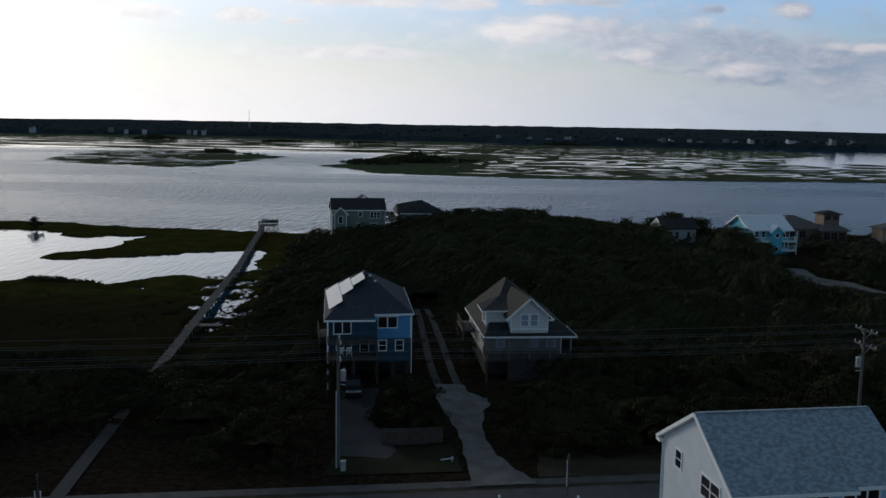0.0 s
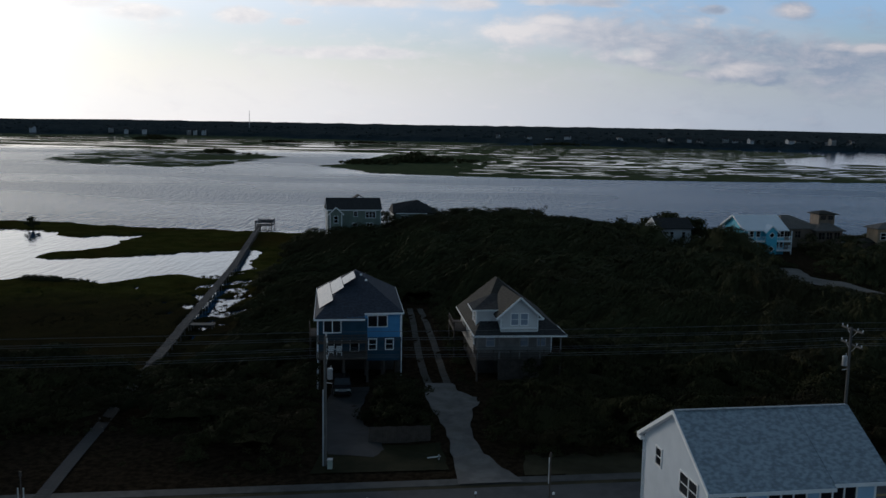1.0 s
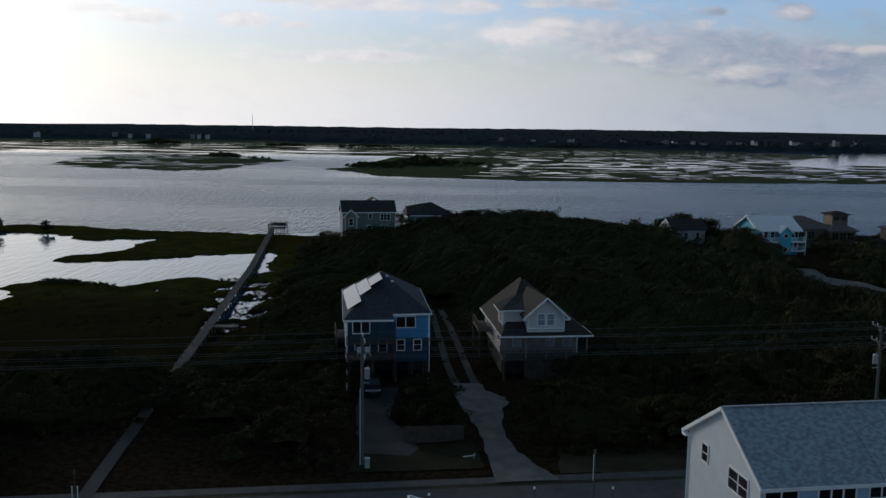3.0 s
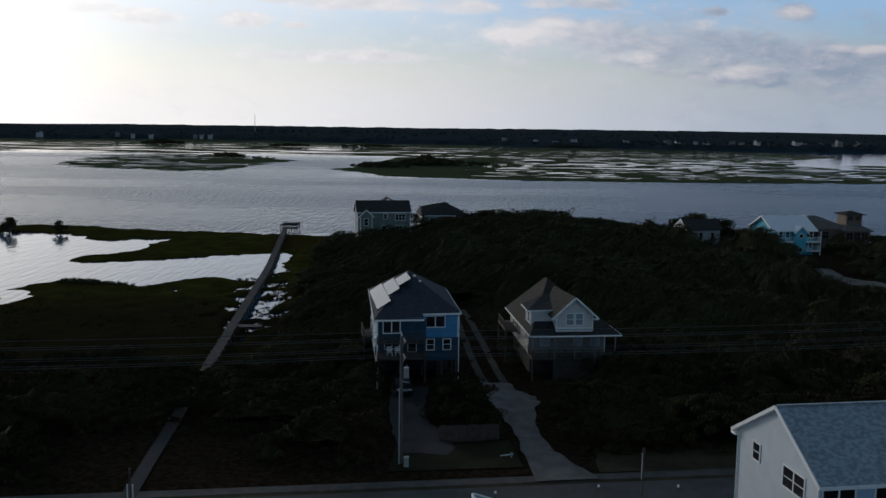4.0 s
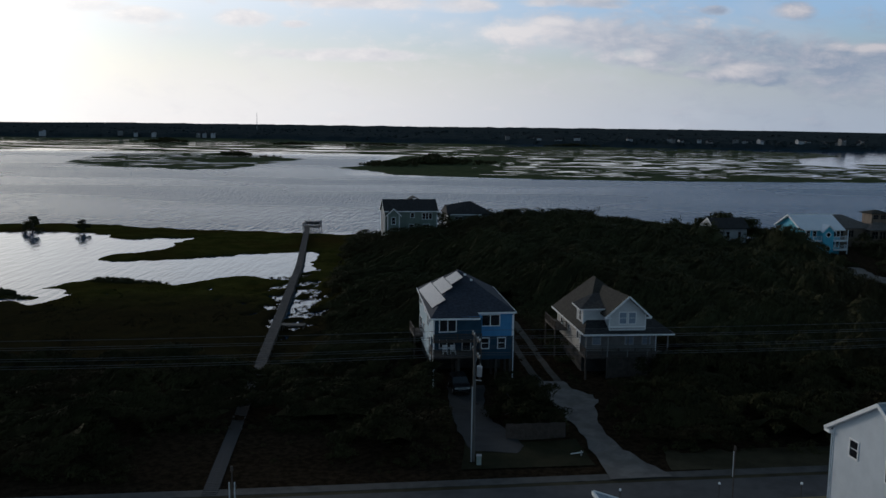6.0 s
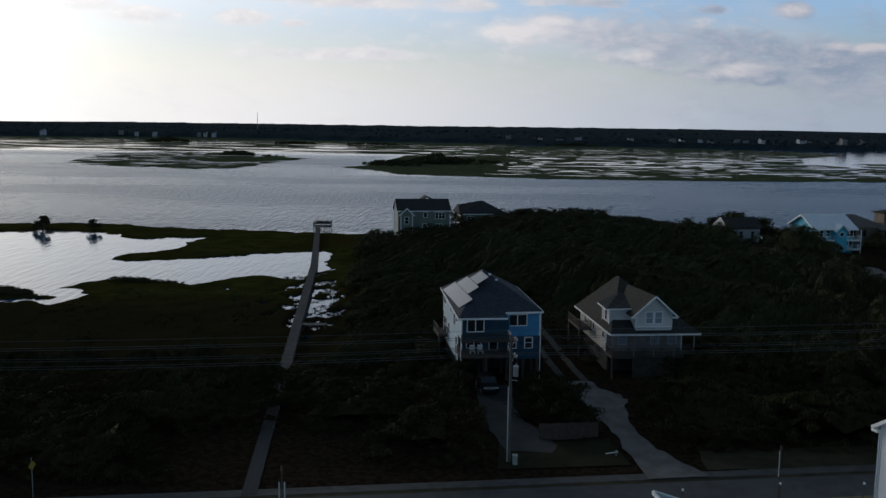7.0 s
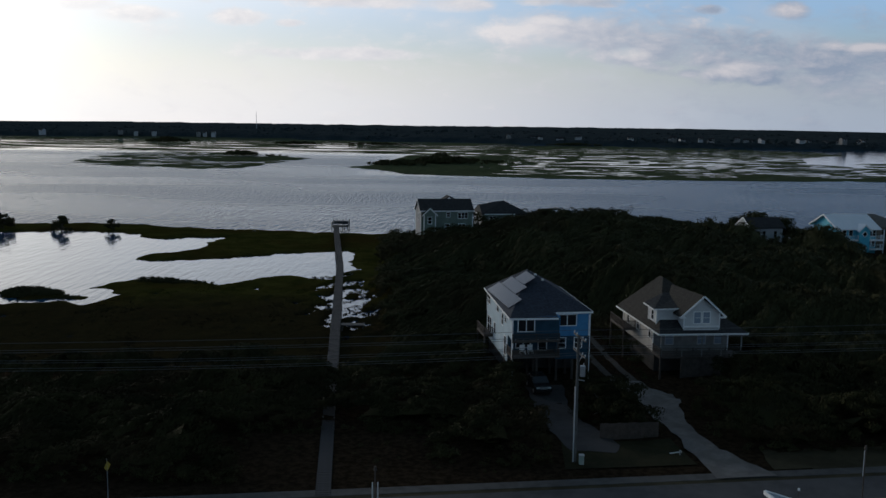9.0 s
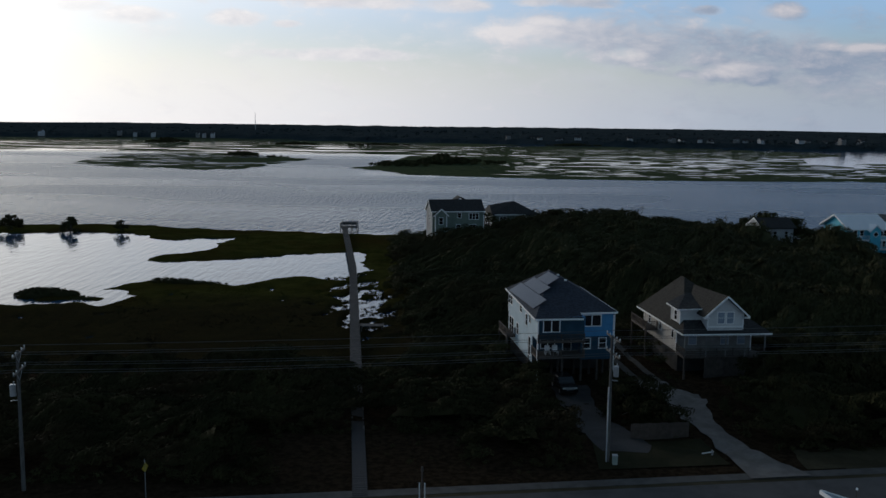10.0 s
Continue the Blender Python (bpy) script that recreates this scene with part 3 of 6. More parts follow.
def corner_boards(house, corners, z0, z1, w=0.12):
    for x, y in corners:
        part("corner_board", Shape().box(x - w / 2, x + w / 2, y - w / 2, y + w / 2, z0, z1), WHITE_TRIM, house)


def gable_walls(shape, x0, x1, y0, y1, z0, eave, top, along="x"):
    """Box walls with gables at both ends of the ridge, which runs along x or y."""
    if along == "x":
        m = (y0 + y1) / 2
        for x in (x0, x1):
            shape.face((x, y0, z0), (x, y1, z0), (x, y1, eave), (x, m, top), (x, y0, eave))
        for y in (y0, y1):
            shape.face((x0, y, z0), (x1, y, z0), (x1, y, eave), (x0, y, eave))
    else:
        m = (x0 + x1) / 2
        for y in (y0, y1):
            shape.face((x0, y, z0), (x1, y, z0), (x1, y, eave), (m, y, top), (x0, y, eave))
        for x in (x0, x1):
            shape.face((x, y0, z0), (x, y1, z0), (x, y1, eave), (x, y0, eave))
    return shape


def rake(parent, a, b, w=0.06, h=0.24, name="rake_board"):
    part(name, Shape().beam(a, b, w, h), WHITE_TRIM, parent)


def prism(corners, z0, z1):
    """An upright solid on a footprint given counter-clockwise."""
    s, k = Shape(), len(corners)
    s.v += [(x, y, z0) for x, y in corners] + [(x, y, z1) for x, y in corners]
    s.f += [tuple(range(k, 2 * k)), tuple(range(k - 1, -1, -1))] + [(a, (a + 1) % k, (a + 1) % k + k, a + k) for a in range(k)]
    return s


def blue_house():
    g = land(np.array([-8.0]), np.array([105.0]))[0]
    here = pose(-2.65, 102.2, 0, 0, 0, 9.0)
    h = thing("house", "blue beach house on piles, navy hip roof, solar panels", "house", here)

    def west(v):
        return -9.9 + 0.0395 * (v + 1.25)
    part("wall", prism(((-9.9, -1.25), (-4.4, -1.25), (-4.4, 0), (-0.6, 0), (-0.3, 15.2), (-9.25, 15.2)), 6.3, 8.9), BLUE_SIDING, h)
    part("lower_wall", prism(((-9.8, 1.2), (-4.41, 1.2), (-4.41, 0.01), (-0.61, 0.01), (-0.31, 15.19), (-9.25, 15.19)), 3.6, 6.3), BLUE_LOW, h, "darker blue lower storey")
    # thin sheets over the western wall carry its brightness as a paler colour
    part("side_wall", prism(((-9.925, -1.25), (-9.903, -1.25), (-9.253, 15.2), (-9.275, 15.2)), 6.3, 8.85), LIT_SIDING, h, "lap siding, western light put into its pale blue")
    part("side_wall", prism(((west(1.2) - 0.025, 1.2), (west(1.2), 1.2), (-9.253, 15.2), (-9.275, 15.2)), 3.1, 6.3), LIT_SIDING, h, "lap siding, western light put into its pale blue")
    part("front_wall", Shape().box(-9.85, -4.45, -1.262, -1.253, 6.3, 8.72), BLUE_LOW, h, "darker blue front wall above the deck")
    ridge0, ridge1 = (-4.95, 11.5, 12.1), (-4.9, 12.2, 12.1)
    fl, fm, bf, fr, br, bl = (-10.3, -1.65, 8.82), (-4.7, -1.65, 8.78), (-4.7, -0.35, 9.14), (-0.3, -0.35, 9.16), (0.4, 15.7, 9.2), (-9.6, 15.7, 9.2)
    part("roof", Shape().slab([(fl, fm, ridge0), (fm, bf, ridge0), (bf, fr, ridge0), (fr, br, ridge1, ridge0), (br, bl, ridge1), (bl, fl, ridge0, ridge1)], 0.16), NAVY_ROOF, h)
    for a, b in ((fl, fm), (bf, fr), (fr, br), (fl, bl)):
        off = Vector((0, -0.03, -0.09)) if a[1] == b[1] else Vector((-0.03 if a[0] < -5 else 0.03, 0, -0.09))
        part("fascia", Shape().beam(Vector(a) + off, Vector(b) + off, 0.05, 0.2), WHITE_TRIM, h)
    corner_boards(h, ((-9.9, -1.25), (-0.6, 0), (-4.4, 0), (-9.25, 15.2)), 6.3, 8.75)
    # a dark block added in place of the shade among the piles
    part("ground_floor", Shape().box(-9.0, -0.75, 5.5, 15.0, g - 0.4, 3.6), DARK, h, "dark block between piles, standing in for shade under the house")
    for x in (-9.7, -7.0, -4.3, -2.4, -0.75):
        for y in (-1.3, 0.2, 2.9):
            if x < -4.4 or y > 0:
                part("stilt", Shape().beam((x, y, g - 0.5), (x, y, 4.2 if y < 0 else 3.6), 0.24), DARK_RAIL, h)
    # decks at the front, one above the other
    for z, rail in ((4.4, 0.75), (6.2, 0.75)):
        part("deck", Shape().box(-9.95, -4.43, -1.6, 1.19 if z < 6 else -1.27, z - 0.2, z), DARK_RAIL, h)
        railing(h, [(-9.9, 1.1), (-9.9, -1.55), (-4.5, -1.55)] if z < 6 else [(-9.9, -1.55), (-4.5, -1.55)], z, rail, mat=DARK_RAIL)
    part("porch_post", Shape().beam((-9.9, -1.4, g - 0.3), (-9.9, -1.4, 8.7), 0.16), WHITE_TRIM, h)
    part("porch_post", Shape().beam((-4.6, -1.4, 4.2), (-4.6, -1.4, 6.1), 0.14), DARK_RAIL, h)
    window(h, "f", 0.0, -3.2, 8.15, 2.1, 1.2, 2, bars=0)
    window(h, "f", 0.01, -3.75, 5.5, 0.8, 1.15)
    window(h, "f", 0.01, -1.85, 5.5, 0.8, 1.15)
    window(h, "f", -1.262, -8.3, 7.9, 1.8, 1.3, 2, bars=0)
    window(h, "f", 1.2, -8.0, 5.3, 1.6, 1.0, 2, bars=0)
    window(h, "f", 1.2, -5.7, 5.2, 0.9, 1.4, bars=0)
    for v, z, w, hh, lights in ((13.8, 8.1, 1.9, 1.1, 2), (7.5, 8.2, 0.9, 0.8, 1), (4.3, 7.5, 0.8, 1.3, 1), (2.45, 8.1, 0.6, 1.1, 1), (13.0, 5.0, 2.2, 1.9, 2), (9.3, 5.3, 0.9, 1.3, 1), (2.4, 4.8, 0.9, 2.1, 1)):
        window(h, "l", west(v) - 0.045, v, z, w, hh, lights)
    part("side_deck", Shape().box(-10.6, -9.4, 10.6, 15.0, 3.9, 4.1), DARK_RAIL, h)
    railing(h, [(-9.5, 10.65), (-10.55, 10.65), (-10.55, 14.9)], 4.1, mat=DARK_RAIL)
    for y in (10.7, 14.9):
        part("stilt", Shape().beam((-10.5, y, g - 0.5), (-10.5, y, 3.9), 0.2), DARK_RAIL, h)
    part("drain_pipe", Shape().tube((-0.5, -0.1, g), (-0.5, -0.1, 9.0), 0.055, n=6), WHITE_TRIM, h)
    # solar panels on the western slope, in three stepped rows
    a, b, c = Vector(fl), Vector(bl), Vector(ridge0)
    up = (c - a).cross(b - a)
    up = up if up.z > 0 else -up

    def slope(u, v):
        return a.z - (up.x * (u - a.x) + up.y * (v - a.y)) / up.z + 0.12
    for u0, u1, v0, v1 in ((-9.65, -8.1, 1.8, 13.7), (-8.05, -6.72, 5.1, 12.7), (-6.67, -5.25, 6.6, 11.3)):
        k = max(1, round((v1 - v0) / 1.65))
        for n in range(k):
            p, q = v0 + (v1 - v0) * n / k + 0.012, v0 + (v1 - v0) * (n + 1) / k - 0.012
            part("solar_panel", Shape().slab([((u0, p, slope(u0, p)), (u1, p, slope(u1, p)), (u1, q, slope(u1, q)), (u0, q, slope(u0, q)))], 0.05), PANEL, h)
    for u, v in ((-4.4, 10.0), (-3.9, 8.4)):
        z = 9.16 + (v + 0.35) * 0.247
        part("roof_vent", Shape().box(u - 0.14, u + 0.14, v - 0.14, v + 0.14, z - 0.3, z + 0.16), WHITE_TRIM, h)
    for u in (-8.4, -7.5):
        chair = thing("deck_chair", "white slatted chair on the lower deck", "chair", here @ pose(u, -0.3, 4.4), "chairs on the deck")
        part("seat", Shape().box(-0.3, 0.3, -0.3, 0.3, 0.36, 0.42), WHITE_TRIM, chair)
        part("backrest", Shape().box(-0.3, 0.3, 0.26, 0.32, 0.42, 1.0), WHITE_TRIM, chair)
        for x in (-0.26, 0.26):
            for y in (-0.26, 0.26):
                part("leg", Shape().box(x - 0.03, x + 0.03, y - 0.03, y + 0.03, 0, 0.36), WHITE_TRIM, chair)


def cream_house():
    g = land(np.array([10.0]), np.array([110.0]))[0]
    h = thing("house", "cream beach cottage with brown hip roof and white gabled dormer", "house", pose(5.2, 103.4, 0, 0, 0, 6.0))
    part("wall", Shape().box(0.3, 9.6, 3.0, 14.8, 3.5, 6.4), CREAM_SIDING, h)
    part("lower_wall", Shape().box(0.6, 9.3, 3.2, 14.4, g - 0.4, 3.5), DARK, h, "slatted ground floor, under-house shade in its dark colour")
    apex0, apex1 = (4.35, 11.8, 11.0), (4.35, 12.9, 11.0)
    fl, fr, br, bl = (-0.1, -0.2, 6.3), (10.7, -0.2, 6.3), (10.6, 16.6, 6.34), (-0.15, 16.6, 6.34)
    ml, mr = (-0.12, 5.0, 6.32), (10.66, 5.0, 6.32)
    k = (3.6 - fl[1]) / (apex0[1] - fl[1])
    pl, pr = [tuple(p[i] + (apex0[i] - p[i]) * k for i in range(3)) for p in (fl, fr)]
    part("roof", Shape().slab([(pl, pr, apex0), (fr, mr, apex0, pr), (mr, br, apex1, apex0), (br, bl, apex1), (bl, ml, apex0, apex1), (ml, fl, pl, apex0)], 0.16), BROWN_ROOF, h)
    part("porch_roof", Shape().slab([(fl, fr, pr, pl)], 0.16), DARK_ROOF, h, "darker shingles over the porch")
    for a, b in ((fl, fr), (ml, fl), (bl, ml), (fr, mr)):
        off = Vector((0, -0.03, -0.09)) if a is fl else Vector((-0.03 if a[0] < 5 else 0.03, 0, -0.09))
        part("fascia", Shape().beam(Vector(a) + off, Vector(b) + off, 0.05, 0.2), WHITE_TRIM, h)
    # the gabled dormer over the porch
    m = 5.22
    d = Shape()
    d.face((m - 2.15, 0.5, 6.4), (m + 2.15, 0.5, 6.4), (m + 2.15, 0.5, 8.6), (m, 0.5, 10.4), (m - 2.15, 0.5, 8.6))
    d.face((m - 2.15, 0.5, 6.4), (m - 2.15, 0.5, 8.6), (m - 2.15, 6.5, 8.6), (m - 2.15, 6.5, 6.4))
    d.face((m + 2.15, 0.5, 8.6), (m + 2.15, 0.5, 6.4), (m + 2.15, 6.5, 6.4), (m + 2.15, 6.5, 8.6))
    dormer = part("dormer", d, WHITE_SIDING, h, "white gabled dormer with a double window")
    part("dormer_roof", Shape().slab([((m - 2.7, 0.0, 8.3), (m, 0.0, 10.72), (m - 0.6, 9.2, 10.5), (m - 2.7, 5.6, 8.3)), ((m, 0.0, 10.72), (m + 2.7, 0.0, 8.3), (m + 2.7, 5.6, 8.3), (m - 0.6, 9.2, 10.5))], 0.16), BROWN_ROOF, dormer)
    rake(dormer, (m - 2.75, -0.04, 8.18), (m, -0.04, 10.64), 0.06, 0.2)
    rake(dormer, (m + 2.75, -0.04, 8.18), (m, -0.04, 10.64), 0.06, 0.2)
    part("eave_return", Shape().box(m - 2.75, m - 2.1, -0.02, 0.45, 8.05, 8.2), WHITE_TRIM, dormer)
    part("eave_return", Shape().box(m + 2.1, m + 2.75, -0.02, 0.45, 8.05, 8.2), WHITE_TRIM, dormer)
    part("sill_board", Shape().beam((m - 2.15, 0.46, 7.02), (m + 2.15, 0.46, 7.02), 0.06, 0.16), WHITE_TRIM, dormer)
    corner_boards(dormer, ((m - 2.15, 0.5), (m + 2.15, 0.5)), 6.7, 8.5)
    for x in (m - 0.55, m + 0.55):
        window(h, "f", 0.5, x, 8.05, 0.8, 1.3, pane=PALE_PANE)
    # the side dormer towards the marsh
    sd = part("side_dormer", Shape().box(0.5, 3.3, 2.6, 5.5, 6.4, 8.72), WHITE_SIDING, h, "white side dormer")
    a, e, p2, p1, b = (0.0, 2.2, 8.80), (3.3, 2.2, 8.84), (5.9, 8.2, 9.62), (3.1, 7.9, 9.72), (-0.05, 5.8, 8.9)
    part("dormer_roof", Shape().slab([(a, e, p2, p1), (a, p1, b)], 0.14), DARK_ROOF, sd)
    part("fascia", Shape().beam((0.0, 2.17, 8.72), (3.1, 2.17, 8.76), 0.05, 0.16), WHITE_TRIM, sd)
    part("fascia", Shape().beam((-0.06, 2.2, 8.72), (-0.09, 5.8, 8.82), 0.05, 0.16), WHITE_TRIM, sd)
    corner_boards(sd, ((0.5, 2.6), (0.5, 5.5)), 6.4, 8.7)
    window(h, "l", 0.5, 4.0, 7.75, 0.8, 1.1)
    window(h, "l", 0.3, 4.2, 5.7, 0.8, 1.5)
    window(h, "l", 0.3, 8.6, 5.6, 0.8, 1.3)
    window(h, "l", 0.3, 12.6, 5.6, 0.8, 1.3)
    corner_boards(h, ((0.3, 3.0), (9.6, 3.0), (0.3, 14.8)), 3.5, 6.35)
    # the front porch
    part("porch_wall", Shape().box(0.42, 9.5, 2.98, 2.996, 3.5, 6.6), DIMMED_SIDING, h, "porch wall, taupe with the roof shade put into its colour")
    part("porch_floor", Shape().box(0.2, 10.2, 0.1, 3.0, 3.3, 3.5), DARK_RAIL, h)
    railing(h, [(0.3, 2.9), (0.3, 0.2), (10.1, 0.2)], 3.5, mat=DARK_RAIL)
    # posts take the same shade-toned siding
    for x in (0.35, 2.9, 5.3, 7.7, 10.1):
        part("porch_post", Shape().beam((x, 0.25, 3.5), (x, 0.25, 6.15), 0.13), DIMMED_SIDING, h)
        part("stilt", Shape().beam((x, 0.25, g - 0.4), (x, 0.25, 3.4), 0.2), DARK_RAIL, h)
    part("lattice", Shape().box(2.9, 7.7, 0.28, 0.34, g - 0.3, 3.2), DARK_RAIL, h, "brown lattice screen under the porch")
    part("door", Shape().box(4.0, 4.95, 2.92, 2.978, 3.5, 5.6), DIMMED_SIDING, h, "taupe front door")
    # window frames greyed to suit that painted shade
    for x in (2.3, 6.3, 8.4):
        window(h, "f", 2.978, x, 5.0, 0.9, 1.3, mat=GREY_SIDING, pane=PALE_PANE)
    # outer balcony
    part("side_deck", Shape().box(-1.3, 0.28, 9.5, 15.4, 4.6, 4.8), DARK_RAIL, h)
    railing(h, [(0.2, 9.6), (-1.25, 9.6), (-1.25, 15.3)], 4.8, mat=DARK_RAIL)
    for y in (9.7, 15.2):
        part("stilt", Shape().beam((-1.2, y, g - 0.5), (-1.2, y, 4.6), 0.2), DARK_RAIL, h)


def near_house():
    h = thing("house", "pale blue-grey gabled house with slate-grey shingle roof and white trim", "house", pose(14.94, 52.24, 0, 0, 0, 9.0))
    top, half, L, seam = 13.95, 5.0, 11.1, 7.45
    k = 0.585

    def z(v):
        return top - abs(v) * k
    w = Shape()
    for x in (0.28, 10.2):
        w.face((x, -4.6, 1.0), (x, half - 0.3, 1.0), (x, half - 0.3, z(half - 0.3) - 0.2), (x, 0, top - 0.2), (x, -4.6, z(4.6) - 0.2))
    w.face((0.28, half - 0.3, 1.0), (10.2, half - 0.3, 1.0), (10.2, half - 0.3, z(half - 0.3) - 0.2), (0.28, half - 0.3, z(half - 0.3) - 0.2))
    part("wall", w, PALE_SIDING, h)
    part("front_wall", Shape().box(0.29, 10.19, -4.62, -4.5, 1.0, 11.2), SIDE_BLUE, h, "light blue lap siding")
    part("roof", Shape().slab([((0, 0, top), (0, -5.15, z(5.15)), (seam, -5.15, z(5.15)), (seam, 0, top)), ((0, 0, top), (seam, 0, top), (seam, half + 0.3, z(half + 0.3)), (0, half + 0.3, z(half + 0.3)))], 0.2), SLATE_ROOF, h)
    part("roof", Shape().slab([((seam, 0, top + 0.03), (seam, -4.95, z(4.95) + 0.05), (L, -4.95, z(4.95) + 0.05), (L, 0, top + 0.03)), ((seam, 0, top + 0.03), (L, 0, top + 0.03), (L, half + 0.3, z(half + 0.3)), (seam, half + 0.3, z(half + 0.3)))], 0.2), SLATE_ROOF, h)
    part("ridge_cap", Shape().beam((0.1, 0, top + 0.025), (L - 0.1, 0, top + 0.035), 0.24, 0.04), SLATE_ROOF, h)
    rake(h, (-0.02, 0, top - 0.08), (-0.02, -5.2, z(5.2) - 0.08), 0.07, 0.22)
    rake(h, (-0.02, 0, top - 0.08), (-0.02, half + 0.33, z(half + 0.33) - 0.08), 0.07, 0.22)
    part("eave_return", Shape().box(-0.05, 0.28, half - 0.3, half + 0.32, z(half + 0.3) - 0.32, z(half + 0.3) - 0.12), WHITE_TRIM, h)
    part("soffit", Shape().slab([((0.0, 0.0, top - 0.21), (0.0, half + 0.25, z(half + 0.25) - 0.21), (0.27, half + 0.25, z(half + 0.25) - 0.21), (0.27, 0.0, top - 0.21))], 0.02), WHITE_TRIM, h)
    part("fascia", Shape().beam((0, -5.18, z(5.15) - 0.1), (seam, -5.18, z(5.15) - 0.1), 0.06, 0.2), WHITE_TRIM, h)
    part("fascia", Shape().beam((seam, -4.98, z(4.95) - 0.06), (L, -4.98, z(4.95) - 0.06), 0.06, 0.2), WHITE_TRIM, h)
    part("gutter", Shape().beam((0.0, half + 0.38, z(half + 0.3) - 0.1), (L, half + 0.38, z(half + 0.3) - 0.1), 0.12, 0.12), WHITE_TRIM, h)
    part("drain_pipe", Shape().tube((0.2, half - 0.22, 1.0), (0.2, half - 0.22, z(half) - 0.3), 0.05, n=6), WHITE_TRIM, h)
    corner_boards(h, ((0.3, -4.58), (10.15, -4.58), (0.3, half - 0.32)), 1.0, 10.9)
    window(h, "l", 0.28, 2.4, 10.24, 0.82, 1.05)
    window(h, "l", 0.28, -2.05, 10.0, 2.3, 1.2, 2)
    window(h, "f", -4.62, 1.5, 10.2, 1.9, 0.9, 2, bars=0)
    window(h, "f", -4.62, 4.85, 10.2, 2.2, 1.0, 3, bars=0)
    window(h, "f", -4.62, 7.9, 10.45, 2.1, 1.1, 3, bars=0)


def grey_house():
    h = thing("house", "grey-green gabled house with dark roof among the thicket", "house", pose(-25.55, 211.7, 0, 0, 0, 10.5))
    part("wall", gable_walls(Shape(), 0.3, 12.3, -3.6, 4.0, 3.0, 10.4, 12.5), GREEN_SIDING, h)
    # the sunward end's brightness is put into white siding over the grey-green
    part("gable_wall", Shape().slab([((0.29, -3.6, 3.0), (0.29, -3.6, 10.4), (0.29, 0.2, 12.5), (0.29, 4.0, 10.4), (0.29, 4.0, 3.0))], 0.001), WHITE_SIDING, h, "gable wall, white with the evening light in its colour")
    part("roof", Shape().slab([((0, 0.2, 12.7), (0, -4.1, 10.3), (12.6, -4.1, 10.3), (12.6, 0.2, 12.7)), ((0, 0.2, 12.7), (12.6, 0.2, 12.7), (12.6, 4.5, 10.0), (0, 4.5, 10.0))], 0.2), DARK_ROOF, h)
    part("fascia", Shape().beam((0, -4.13, 10.2), (12.6, -4.13, 10.2), 0.06, 0.2), WHITE_TRIM, h)
    bay = part("bay", gable_walls(Shape(), 0.75, 3.35, -5.2, -3.6, 3.0, 9.6, 10.8, "y"), GREEN_SIDING, h)
    part("bay_roof", Shape().slab([((0.3, -5.5, 9.35), (2.05, -5.5, 11.0), (2.05, -2.0, 11.0), (0.3, -3.0, 9.35)), ((2.05, -5.5, 11.0), (3.8, -5.5, 9.35), (3.8, -3.0, 9.35), (2.05, -2.0, 11.0))], 0.18), DARK_ROOF, bay)
    rake(bay, (0.26, -5.53, 9.25), (2.05, -5.53, 10.92))
    rake(bay, (3.84, -5.53, 9.25), (2.05, -5.53, 10.92))
    rake(h, (-0.03, 0.2, 12.6), (-0.03, -4.1, 9.9))
    rake(h, (-0.03, 0.2, 12.6), (-0.03, 4.5, 9.9))
    window(h, "f", -5.2, 2.05, 8.2, 0.85, 1.5)
    window(h, "f", -3.6, 6.6, 9.3, 0.8, 1.0)
    window(h, "f", -3.6, 10.0, 9.1, 2.2, 1.3, 3)
    window(h, "f", -3.6, 6.4, 6.6, 1.0, 1.2)
    window(h, "f", -3.6, 9.8, 6.6, 1.4, 1.2, 2)
    window(h, "l", 0.3, 0.2, 8.6, 1.0, 1.4)
    corner_boards(h, ((0.3, -3.6), (12.3, -3.6), (0.75, -5.2), (3.35, -5.2)), 3.0, 9.4, 0.16)
    part("rear_roof", Shape().slab([((6.2, 0.6, 12.4), (7.8, 0.6, 13.25), (7.8, 4.8, 13.25), (6.2, 4.8, 12.2)), ((7.8, 0.6, 13.25), (9.4, 0.6, 12.4), (9.4, 4.8, 12.2), (7.8, 4.8, 13.25))], 0.2), DARK_ROOF, h)


